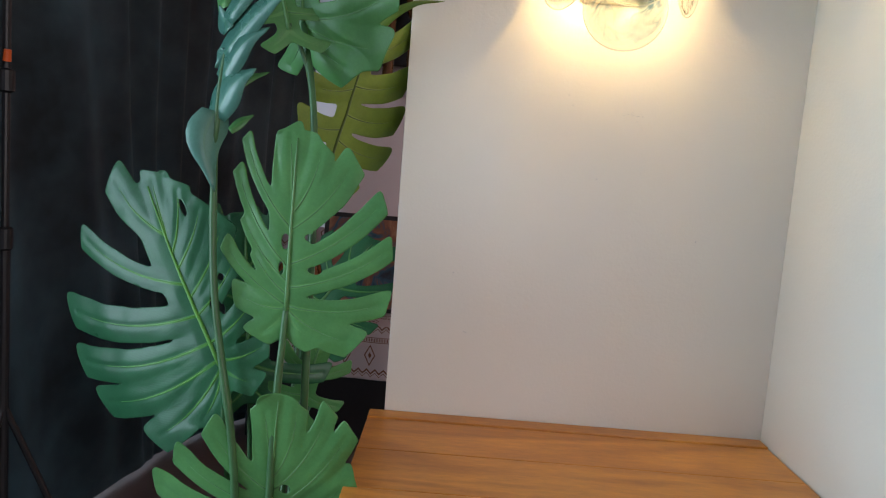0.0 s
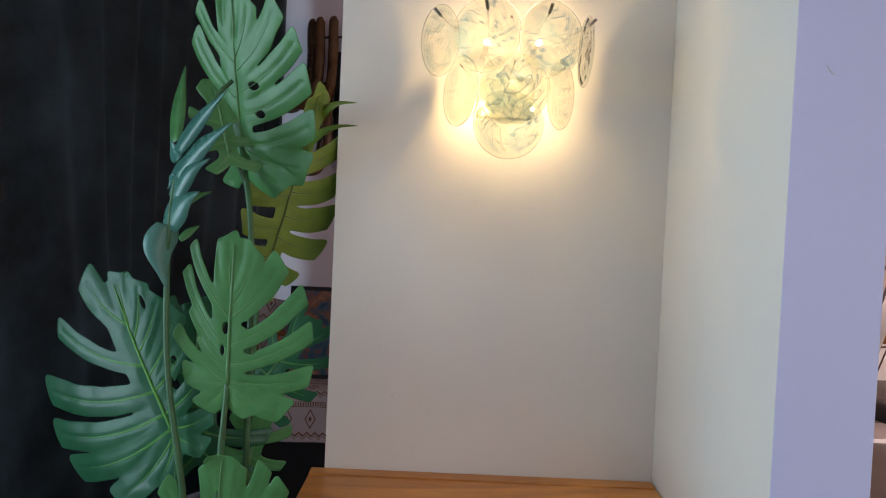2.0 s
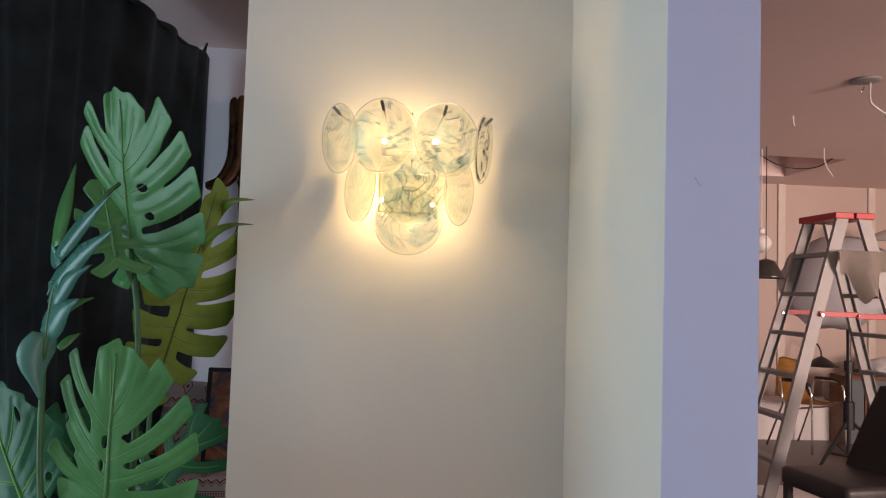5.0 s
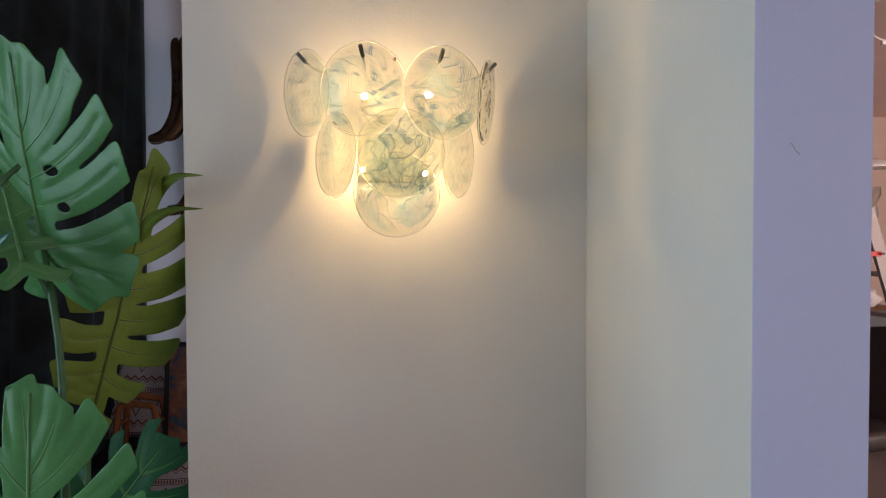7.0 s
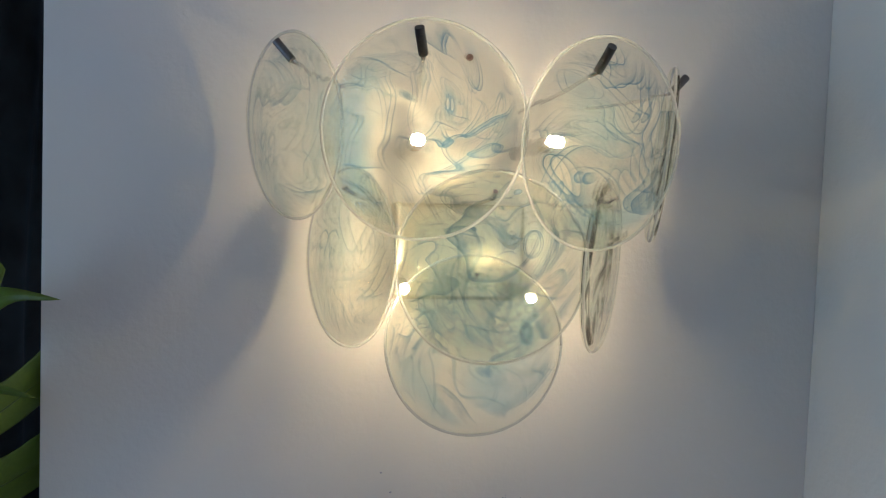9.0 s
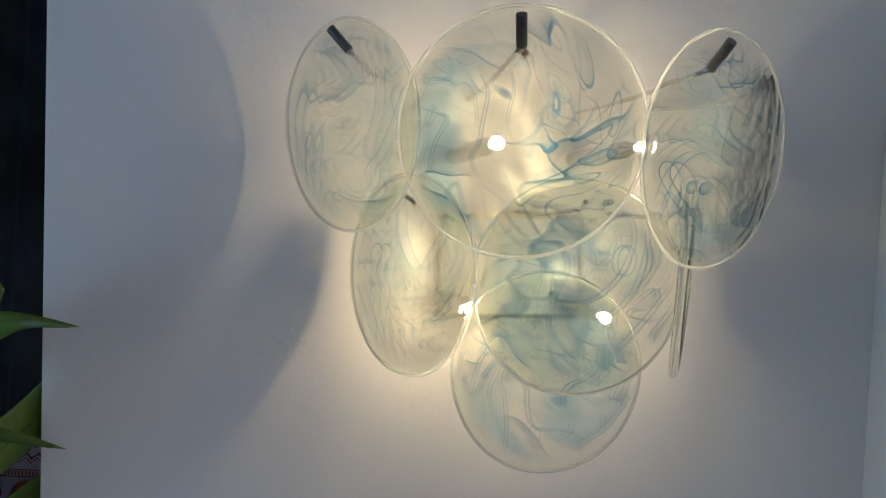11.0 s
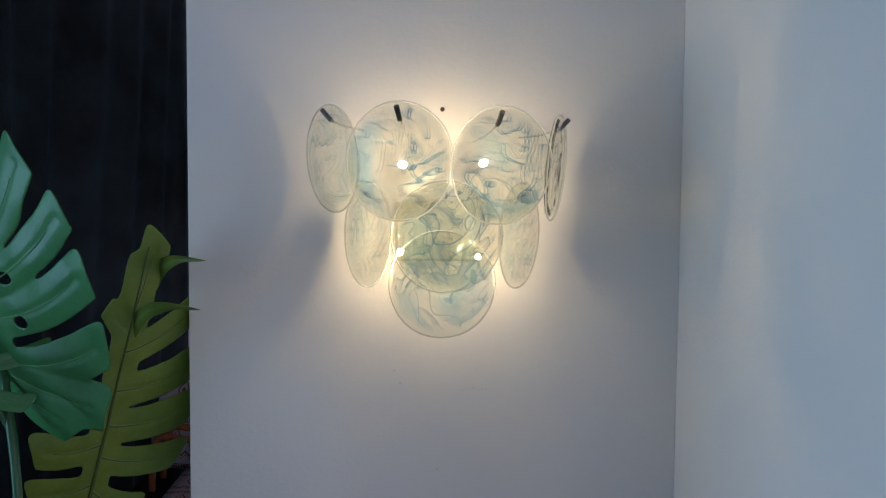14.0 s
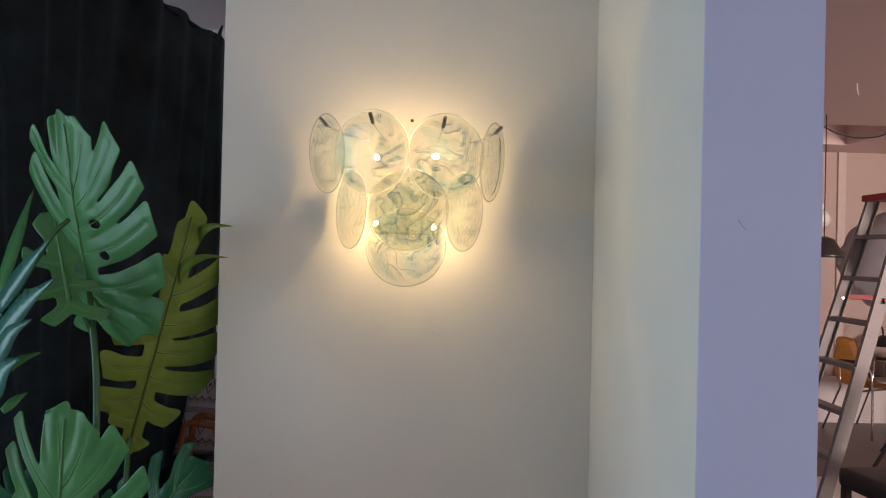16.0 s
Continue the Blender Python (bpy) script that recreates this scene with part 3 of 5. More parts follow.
for name, x, y, z, angle, lean in DISCS:
    m = pose(x, y, z, 0, 0, angle + 90) @ pose(0, 0, 0, lean, 0, 0)
    if disc_data is None:
        disc = part("glass_disc", disc_mesh(), DISC_GLASS, sconce, "clear glass disc with milky streaks and blue wisps", True)
        disc_data = disc.data
    else:
        disc = tagged(new(name, disc_data), "clear glass disc with milky streaks and blue wisps")
        disc.parent = sconce
    at_sconce(disc)
    disc.matrix_basis = m
    # how milky and how blue each disc is
    disc.color = (0.5, 0.7, 1, 1) if abs(angle - 266) < 1 else (0.42, 0.45, 1, 1) if abs(angle - 270) > 45 else (0.18, 0.7 if z < 1.6 else 1, 1, 1)
    rim = []
    for k in range(97):
        a = 2 * math.pi * k / 96
        wob = 1 + 0.006 * math.sin(3 * a + 1) + 0.004 * math.sin(5 * a)
        rim.append((R * 0.985 * wob * math.cos(a), 0, R * 0.985 * wob * math.sin(a)))
    part("rim", tubed(rim, 0.0012, 8), RIM_GLASS, disc, "clear polished rim", True)
    # the arm from the backplate and the pin that passes the hole near the disc's top
    upper = len(PINS) > 0
    if upper:
        hole, end = (Vector(p) for p in PINS.pop(0))
        root = Vector((0.314 + (x - 0.314) * 0.75, -0.002, hole.z - 0.006))
    else:
        hole = m @ Vector((0, 0, R * 0.73))
        end = hole + (m.to_3x3() @ Vector((0, -0.006, 0.003)))
        root = Vector((0.314 + (x - 0.314) * 0.8, -0.002, hole.z - 0.004))
    inner = hole - (end - hole).normalized() * 0.004
    at_sconce(part("arm", tubed(smooth_path([root, root.lerp(inner, 0.5) - Vector((0, 0, 0.003)), inner], 5), 0.0018, 10), CHROME, sconce, "", True))
    at_sconce(part("pin", tubed([inner, hole, end], 0.0036 if upper else 0.002, 12), PIN_METAL if upper else CHROME, sconce, "dark metal pin holding a disc" if upper else ""))


# ---- artificial monstera ----
plant = thing("monstera_plant", "tall artificial monstera with large split green leaves", "potted plant", (-0.27, -0.22, 0))


def at_plant(ob):
    ob.matrix_parent_inverse = Matrix.Translation((0.27, 0.22, 0))
    return ob


def thicken(bm, deep):
    """Gives a sheet an even thickness, with its rim closed."""
    bmesh.ops.dissolve_degenerate(bm, dist=0.0003, edges=bm.edges[:])
    bm.normal_update()
    uv = bm.loops.layers.uv.active
    under = {v: bm.verts.new(v.co - v.normal * deep) for v in bm.verts[:]}
    rims = [(e.verts[0], e.verts[1], e.link_loops[0][uv].uv.copy()) for e in bm.edges if len(e.link_faces) == 1]
    for f in bm.faces[:]:
        back = bm.faces.new([under[v] for v in reversed(f.verts)])
        for loop, t in zip(back.loops, [l[uv].uv.copy() for l in reversed(f.loops)]):
            loop[uv].uv = t
    for a, b, t in rims:
        for loop in bm.faces.new((b, a, under[a], under[b])).loops:
            loop[uv].uv = t
    bmesh.ops.recalc_face_normals(bm, faces=bm.faces)


def leaf_blade(length, lobes, holes=(), seed=1, bend=0.08, curl=0.5, body=0.13, cell=0.0030):
    """A split leaf, base at the origin, tip along +y, face towards +z: lobes that grow out of the midrib and run together
    round its middle. A lobe: place along the rib, angle from the tip's direction, reach, half width. A hole: x, y, two radii.
    Gives the blade, the midrib's line and the side veins' lines."""
    rng = random.Random(seed)
    arms = [(0.0, 0.0, length * 0.9, length * body)] + list(lobes)
    lines = []
    for s, degrees, reach, wide in arms:
        a = radians(degrees)
        root = np.array((0.0, s * length))
        way = np.array((math.sin(a), math.cos(a)))
        side = np.array((way[1], -way[0]))
        bow = -0.07 * reach * (1 if degrees > 0 else -1) * (abs(degrees) > 12)
        ts = np.linspace(0, 1, 9)
        lines.append(root + np.outer(ts * reach, way) + np.outer(4 * ts * (1 - ts) * bow * -1, side))
    low = np.min([l.min(0) for l in lines], 0) - 0.045
    high = np.max([l.max(0) for l in lines], 0) + 0.045
    nx, ny = (int(v) + 2 for v in (high - low) / cell)
    gx, gy = np.meshgrid(low[0] + cell * np.arange(nx), low[1] + cell * np.arange(ny), indexing="ij")
    q = np.stack((gx.ravel(), gy.ravel()), 1)
    wobble = np.array([noise.noise(Vector((p[0] * 22, p[1] * 22, seed))) for p in q]) * 0.0022
    total = np.zeros(len(q))
    heave, share = np.zeros(len(q)), np.full(len(q), 1e-9)
    vein, along = np.full(len(q), 1.0), np.zeros(len(q))
    for k, (line, (s, degrees, reach, wide)) in enumerate(zip(lines, arms)):
        best = np.full(len(q), 9.0)
        t_best, over, across = np.zeros(len(q)), np.zeros(len(q)), np.zeros(len(q))
        for i in range(8):
            d = line[i + 1] - line[i]
            long = np.linalg.norm(d)
            d = d / long
            r = q - line[i]
            u = r @ d
            c = np.clip(u, 0, long)
            off = np.hypot(r[:, 0] - c * d[0], r[:, 1] - c * d[1])
            near = off < best
            best = np.where(near, off, best)
            t_best = np.where(near, (i + c / long) / 8, t_best)
            over = np.where(near, np.maximum(u - long, 0) if i == 7 else 0, over)
            across = np.where(near, r[:, 0] * d[1] - r[:, 1] * d[0], across)
        w = 0.97 * wide * (0.84 + 0.16 * np.minimum(1, t_best * 1.5))
        forward = -across * (1 if degrees > 0 else -1) / wide if k else 0.0
        end = wide * 0.72 * np.clip(1 + 0.8 * forward, 0.25, 1.8)
        gone = over > 0
        dist = np.where(gone, 0.97 * wide * (((over / end) ** 4 + (np.abs(across) / wide / 0.97) ** 4) ** (1 / 4) - 1), best - w)
        total += np.exp(-np.clip(dist, -0.1, 0.3) / 0.0024)
        if k:
            closer = best < vein
            vein, along = np.where(closer, best, vein), np.where(closer, t_best, along)
            weight = np.exp(-np.maximum(dist, 0) / 0.004) * t_best ** 1.5
            sag, twist = rng.uniform(0.0, 0.08), rng.uniform(-0.10, 0.10)
            heave += weight * (-sag * reach * t_best ** 2 + twist * across * t_best - 0.11 * across ** 2 / wide)
            share += weight
    field = -0.0024 * np.log(total + 1e-30) + wobble
    for x, y, rx, ry in holes:
        field = np.maximum(field, (1 - np.hypot((q[:, 0] - x) / rx, (q[:, 1] - y) / ry)) * min(rx, ry))
    wing = max(abs(l[:, 0]).max() for l in lines)
    ax = np.abs(q[:, 0])
    z = -bend * length * (q[:, 1] / length) ** 2 * np.sign(q[:, 1]) + 0.10 * np.minimum(ax, 0.02) - 0.16 * curl * ax ** 2 / wing
    z += heave / np.maximum(share, 0.25) - 0.0014 * np.exp(-(vein / 0.005) ** 2) * np.minimum(1, along * 4) + wobble * 0.8

    bm = bmesh.new()
    uv = bm.loops.layers.uv.new("uv")
    made, flat = {}, {}

    def corner(i):
        if i not in made:
            made[i] = bm.verts.new((q[i][0], q[i][1], z[i]))
            flat[made[i]] = (0.5 + min(0.5, vein[i] / 0.06), along[i])
        return made[i]

    def crossing(i, j):
        key = (min(i, j), max(i, j))
        if key not in made:
            i, j = key
            f = min(0.96, max(0.04, field[i] / (field[i] - field[j])))
            p = q[i] * (1 - f) + q[j] * f
            made[key] = bm.verts.new((p[0], p[1], z[i] * (1 - f) + z[j] * f))
            flat[made[key]] = (0.5 + min(0.5, vein[i] / 0.06), along[i])
        return made[key]

    for i in range(nx - 1):
        for j in range(ny - 1):
            loop = (i * ny + j, (i + 1) * ny + j, (i + 1) * ny + j + 1, i * ny + j + 1)
            inside = [field[c] < 0 for c in loop]
            if not any(inside):
                continue
            ring = []
            for k in range(4):
                if inside[k]:
                    ring.append(corner(loop[k]))
                if inside[k] != inside[(k + 1) % 4]:
                    ring.append(crossing(loop[k], loop[(k + 1) % 4]))
            if len(ring) > 2:
                face = bm.faces.new(ring)
                for l in face.loops:
                    l[uv].uv = flat[l.vert]
    bm.normal_update()
    thicken(bm, 0.0012)

    def height(p):
        i, j = int((p[0] - low[0]) / cell + 0.5), int((p[1] - low[1]) / cell + 0.5)
        return z[min(nx - 1, max(0, i)) * ny + min(ny - 1, max(0, j))]

    spine = [Vector((0, length * k / 12 * 0.95, height((0, length * k / 12 * 0.95)) + 0.0008)) for k in range(13)]
    veins = [[Vector((p[0], p[1], height(p) + 0.0003)) for p in line[:8]] for line, arm in zip(lines[1:], arms[1:]) if arm[2] > 0.06]
    return bm, spine, veins


def fan(length, left, right, pairs):
    """Lobes of a plain leaf, spread evenly from tip to base."""
    out = [(0.72, 0, length * 0.22, length * 0.09)]
    for k in range(pairs):
        f = k / (pairs - 1)
        for side, wide in ((-1, left), (1, right)):
            out.append((0.66 * (1 - f) ** 1.2, side * (30 + 95 * f), wide * (0.75 + 0.45 * math.sin(math.pi * min(1, f * 0.8 + 0.15))), length * 0.30 / pairs))
    return out


def monstera_leaf(base, tip, face, lobes, mat, vein, seed, label="", holes=(), **kw):
    base, tip, face = Vector(base), Vector(tip), Vector(face)
    y = (tip - base)
    length = y.length
    y.normalize()
    z = (face - y * face.dot(y)).normalized()
    x = y.cross(z)
    m = Matrix((x, y, z)).transposed().to_4x4()
    m.translation = base
    bm, spine, veins = leaf_blade(length, lobes, holes, seed, **kw)
    blade = at_plant(part("leaf", bm, mat, plant, label, True))
    blade.matrix_basis = m
    n = len(spine)
    part("midrib", tubed(spine, [0.0036 * (1 - 0.75 * k / n) for k in range(n)], 8), vein, blade, "", True)
    for line in veins:
        part("side_vein", tubed(line, [0.0012 * (1 - 0.85 * k / 8) for k in range(8)], 6), vein, blade, "", True)
    return m


def stem(points, r0=0.0075, r1=0.005):
    pts = smooth_path(points, 6)
    n = len(pts)
    radii = [(r0 + (r1 - r0) * k / n) * (1.12 if k % 7 == 0 else 1.0) for k in range(n)]
    return at_plant(part("stem", tubed(pts, radii, 10), STEM, plant, "", True))


# lobes of the leaves that face the camera
MID_LOBES = (
    (0.59, -6, 0.103, 0.021), (0.54, 22, 0.101, 0.020), (0.45, 40, 0.129, 0.024), (0.26, 53, 0.165, 0.018), (0.13, 65, 0.161, 0.018),
    (0.03, 85, 0.142, 0.020), (0.01, 114, 0.105, 0.026), (-0.02, 131, 0.053, 0.027), (0.46, -32, 0.151, 0.011), (0.24, -33, 0.166, 0.011),
    (0.16, -40, 0.117, 0.009), (0.09, -44, 0.081, 0.009), (0.03, -51, 0.131, 0.013), (0.01, -82, 0.076, 0.022), (-0.00, -136, 0.053, 0.024),
)
LARGE_LOBES = (
    (0.69, -24, 0.136, 0.029), (0.66, 5, 0.108, 0.020), (0.59, 27, 0.101, 0.025), (0.43, -45, 0.222, 0.021), (0.27, -65, 0.268, 0.032),
    (0.13, -74, 0.280, 0.031), (0.04, -84, 0.264, 0.031), (0.00, -107, 0.176, 0.032), (-0.01, -128, 0.090, 0.025), (0.51, 44, 0.100, 0.023),
    (0.36, 48, 0.122, 0.025), (0.27, 59, 0.107, 0.020), (0.13, 73, 0.100, 0.023), (0.04, 99, 0.077, 0.022), (0.00, 138, 0.056, 0.022),
)
LOW_LOBES = (
    (0.45, -10, 0.110, 0.025), (0.42, 14, 0.124, 0.019), (0.33, -47, 0.134, 0.023), (0.21, -68, 0.162, 0.022), (0.10, -83, 0.184, 0.027),
    (0.33, 28, 0.164, 0.017), (0.20, 37, 0.184, 0.020), (0.09, 52, 0.150, 0.024), (0.03, -107, 0.168, 0.028), (0.04, 83, 0.133, 0.029),
    (0.0, -139, 0.129, 0.029), (0.0, 126, 0.117, 0.033),
)
TALL_LOBES = (
    (0.68, 4, 0.076, 0.029), (0.59, 20, 0.102, 0.023), (0.50, 39, 0.152, 0.026), (0.37, 53, 0.170, 0.024), (0.23, 63, 0.173, 0.029),
    (0.04, 72, 0.172, 0.029), (0.01, 99, 0.139, 0.037), (-0.01, 124, 0.094, 0.039), (0.56, -44, 0.129, 0.016), (0.33, -45, 0.151, 0.022),
    (0.10, -73, 0.067, 0.028), (0.00, -151, 0.081, 0.021),
)
LIME_LOBES = (
    (0.73, 6, 0.117, 0.025), (0.71, 0, 0.108, 0.025), (0.63, 56, 0.117, 0.027), (0.51, 75, 0.124, 0.032), (0.40, 85, 0.133, 0.032),
    (0.30, 98, 0.130, 0.028), (0.19, 119, 0.083, 0.022), (0.69, -47, 0.048, 0.015), (0.50, -103, 0.082, 0.026), (0.34, -92, 0.082, 0.028),
    (0.21, -95, 0.073, 0.027), (0.11, -73, 0.048, 0.020), (0.05, 135, 0.038, 0.015),
)
monstera_leaf((-0.2124, -0.3744, 1.0258), (-0.2111, -0.3851, 1.3004), (-0.12, -1, 0.03), MID_LOBES, LEAF, RIB, 3, "broad mid-green split leaf", ((0.034, 0.115, 0.011, 0.006), (0.041, 0.066, 0.011, 0.006), (-0.007, 0.106, 0.006, 0.012), (-0.012, 0.064, 0.004, 0.011)), bend=0.05, curl=0.2)
monstera_leaf((-0.3138, -0.3538, 0.9208), (-0.4872, -0.300, 1.208), (-0.27, -1.0, 0.10), LARGE_LOBES, LEAF_DEEP, RIB_BRIGHT, 7, "large dark green split leaf with a bluish sheen", ((0.036, 0.095, 0.009, 0.013), (0.046, 0.26, 0.004, 0.016), (0.061, 0.127, 0.006, 0.009)), curl=1.2)
monstera_leaf((-0.228, -0.3481, 0.6472), (-0.2144, -0.4036, 0.8939), (0, -1, 0.25), LOW_LOBES, LEAF, RIB, 12, "low mid-green split leaf", ((0.022, 0.094, 0.009, 0.008),), bend=0.05)
monstera_leaf((-0.2406, -0.2282, 1.4733), (-0.2499, -0.338, 1.767), (-0.495, -0.809, -0.318), TALL_LOBES, LEAF, RIB, 33, "tall upper split leaf with long slits", ((0.045, 0.135, 0.013, 0.008), (0.058, 0.081, 0.012, 0.008)), bend=0.02, curl=0.3)
monstera_leaf((-0.2475, -0.0211, 1.15), (-0.1037, -0.0738, 1.6404), (0.75, -0.66, 0.0), LIME_LOBES, LEAF_SCONCE_LIT, RIB_LIME, 45, "split leaf with the sconce's yellow light in its colour, partly behind the partition", bend=0.02, curl=0.3, body=0.05)
monstera_leaf((-0.275, 0.04, 0.90), (-0.135, 0.06, 1.10), (-0.2, -1, 0.35), fan(0.24, 0.10, 0.10, 5), LEAF_DEEP, RIB, 52)
monstera_leaf((-0.30, -0.24, 0.86), (-0.335, -0.20, 1.16), (0.15, -1, 0.1), fan(0.30, 0.12, 0.12, 5), LEAF_DEEP, RIB, 63)
monstera_leaf((-0.235, -0.12, 0.78), (-0.19, -0.12, 0.95), (0.1, -1, 0.2), fan(0.17, 0.06, 0.06, 4), LEAF, RIB, 71)
monstera_leaf((-0.255, -0.27, 1.46), (-0.30, -0.25, 1.62), (0.3, -1, 0.0), fan(0.16, 0.05, 0.07, 4), LEAF, RIB, 83)


def blade_strip(points, width, mat, turn=0.5, blunt=4):
    """A narrow free lobe that curls forward."""
    pts = smooth_path(points, 5)
    bm = bmesh.new()
    uv = bm.loops.layers.uv.new("uv")
    n = len(pts) - 1
    rows = []
    for k, p in enumerate(pts):
        s = k / n
        w = width * (0.45 + 0.55 * math.sin(math.pi * min(1, s * 1.15 + 0.12))) * (1 - s ** blunt)
        ahead = pts[min(k + 1, n)] - pts[max(k - 1, 0)]
        wide = (ahead.cross(Vector((0, 1, 0))).normalized() + Vector((0, turn, 0))).normalized()
        rows.append([bm.verts.new(p - wide * (j * w) + Vector((0, 0.16 * w * abs(j), 0))) for j in (-0.5, 0, 0.5)])
    for k in range(n):
        for j in range(2):
            f = bm.faces.new((rows[k][j], rows[k + 1][j], rows[k + 1][j + 1], rows[k][j + 1]))
            for loop, t in zip(f.loops, ((j / 2, k / n), (j / 2, (k + 1) / n), ((j + 1) / 2, (k + 1) / n), ((j + 1) / 2, k / n))):
                loop[uv].uv = t
    thicken(bm, 0.001)
    return at_plant(part("leaf_lobe", bm, mat, plant, "", True))


blade_strip([(-0.165, 0.02, 1.50), (-0.12, -0.03, 1.575), (-0.075, -0.08, 1.60), (-0.025, -0.105, 1.601)], 0.030, LEAF_SCONCE_LIT)
blade_strip([(-0.19, 0.0, 1.44), (-0.13, -0.07, 1.515), (-0.07, -0.14, 1.54), (-0.012, -0.18, 1.541)], 0.026, LEAF_SCONCE_LIT)

# the leaf turned edge-on: strap lobes that sweep up from its rib
for points, width in (
    ([(-0.327, -0.355, 1.453), (-0.279, -0.37, 1.517), (-0.222, -0.40, 1.568)], 0.024),
    ([(-0.328, -0.36, 1.403), (-0.276, -0.38, 1.461), (-0.208, -0.41, 1.508)], 0.031),
    ([(-0.330, -0.36, 1.366), (-0.295, -0.38, 1.416), (-0.253, -0.39, 1.442)], 0.030),
    ([(-0.336, -0.362, 1.312), (-0.307, -0.38, 1.357), (-0.270, -0.39, 1.382)], 0.038),
    ([(-0.338, -0.365, 1.318), (-0.347, -0.38, 1.270), (-0.326, -0.385, 1.198)], 0.036),
    ([(-0.325, -0.355, 1.438), (-0.337, -0.34, 1.456), (-0.347, -0.335, 1.478)], 0.022),
    ([(-0.325, -0.355, 1.405), (-0.336, -0.34, 1.396), (-0.350, -0.335, 1.385)], 0.020),
):
    blade_strip(points, width * 1.65, LEAF_WINDOW_LIT, 0.6, 5)
for points, width in (
    ([(-0.340, -0.33, 1.475), (-0.375, -0.22, 1.570), (-0.398, -0.125, 1.662)], 0.040),
    ([(-0.318, -0.35, 1.290), (-0.303, -0.34, 1.306), (-0.286, -0.335, 1.318)], 0.018),
    ([(-0.320, -0.35, 1.462), (-0.310, -0.34, 1.476), (-0.294, -0.335, 1.496)], 0.016),
    ([(-0.322, -0.35, 1.350), (-0.298, -0.34, 1.370), (-0.265, -0.335, 1.384)], 0.018),
):
    blade_strip(points, width, LEAF, 0.4, 8)

ROOT = (-0.27, -0.22, 0.20)
stem([ROOT, (-0.275, -0.34, 0.55), (-0.285, -0.375, 0.80), (-0.325, -0.372, 1.05), (-0.336, -0.365, 1.28)])
stem([ROOT, (-0.23, -0.35, 0.60), (-0.222, -0.375, 0.85), (-0.2124, -0.371, 1.04)])
stem([ROOT, (-0.20, -0.29, 0.60), (-0.192, -0.30, 1.0), (-0.205, -0.27, 1.3), (-0.2406, -0.230, 1.48)])
stem([ROOT, (-0.29, -0.30, 0.55), (-0.305, -0.345, 0.80), (-0.3145, -0.352, 0.935)])
stem([ROOT, (-0.24, -0.10, 0.60), (-0.25, -0.04, 0.95), (-0.2457, -0.027, 1.17)])
stem([ROOT, (-0.22, -0.32, 0.50), (-0.216, -0.355, 0.71)])
stem([ROOT, (-0.27, -0.05, 0.60), (-0.275, 0.045, 0.91)])
stem([ROOT, (-0.29, -0.22, 0.60), (-0.30, -0.235, 0.88)])
stem([ROOT, (-0.24, -0.16, 0.55), (-0.235, -0.115, 0.79)])
stem([(-0.336, -0.366, 1.27), (-0.325, -0.35, 1.42), (-0.27, -0.32, 1.56), (-0.245, -0.30, 1.60)], 0.005, 0.004)
stem([(-0.225, -0.245, 1.40), (-0.240, -0.255, 1.44), (-0.255, -0.268, 1.47)], 0.004, 0.003)
at_plant(part("pot", lathe([(0.10, 0), (0.105, 0.01), (0.13, 0.20), (0.132, 0.215), (0.122, 0.215), (0.118, 0.19)], 40, (-0.27, -0.22, 0)), TERRA, plant, "dark round pot", True))


# ---- black backdrop ----
backdrop = thing("backdrop_curtain", "black fabric photo backdrop hanging in loose folds", "curtain", (-1.1, 0.5, 0))
TOP = [(-0.69, 2.17), (-0.83, 1.37), (-1.12, 0.5), (-1.32, -0.4)]
LOW = [(-0.72, 2.12), (-1.04, 1.52), (-1.13, 1.04), (-1.33, -0.4)]
tp = [p for p in smooth_path([(x, y, 0) for x, y in TOP], 40)]
lp = [p for p in smooth_path([(x, y, 0) for x, y in LOW], 40)]
cloth = bmesh.new()
rows = []
levels = 40
for k, (a, b) in enumerate(zip(tp, lp)):
    col = []
    for j in range(levels + 1):
        h = j / levels
        p = a.lerp(b, h ** 0.8)
        fold = 0.034 * (0.45 + 0.3 * h) * (1 - 0.85 * h ** 5) * math.sin(k * 0.62 + 1.5 * math.sin(k * 0.11) + 0.5 * h) + 0.018 * noise.noise(Vector((k * 0.06, h * 3, 2.0))) + 0.012 * math.sin(k * 0.23 + h * 4)
        edge = min(1.0, k / 6)
        z = 2.60 - 2.585 * h + (0.012 * math.sin(k * 0.35) if j == 0 else 0)
        bulge = 0.03 * math.sin(math.pi * h) if k < 4 else 0.0
        col.append(cloth.verts.new((p.x + fold * 0.9 * edge + bulge * 0.6, p.y + fold * 0.25 * edge, z)))
    rows.append(col)
for a, b in zip(rows, rows[1:]):
    for j in range(levels):
        cloth.faces.new((a[j], a[j + 1], b[j + 1], b[j]))
bmesh.ops.solidify(cloth, geom=cloth.faces[:], thickness=0.002)
backdrop_m = Matrix.Translation((1.1, -0.5, 0))
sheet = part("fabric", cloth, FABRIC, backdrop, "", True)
sheet.matrix_parent_inverse = backdrop_m
bar = part("crossbar", tubed([(p.x - 0.012, p.y, 2.585) for p in tp[::4]], 0.009, 10), BLACK_METAL, backdrop)
bar.matrix_parent_inverse = backdrop_m
for k in (3, 48, 92):
    p = tp[k]
    clip = part("clip", tubed([(p.x - 0.004, p.y, 2.57), (p.x - 0.004, p.y, 2.62), (p.x + 0.006, p.y + 0.01, 2.665)], [0.012, 0.010, 0.005], 8), BLACK, backdrop)
    clip.matrix_parent_inverse = backdrop_m
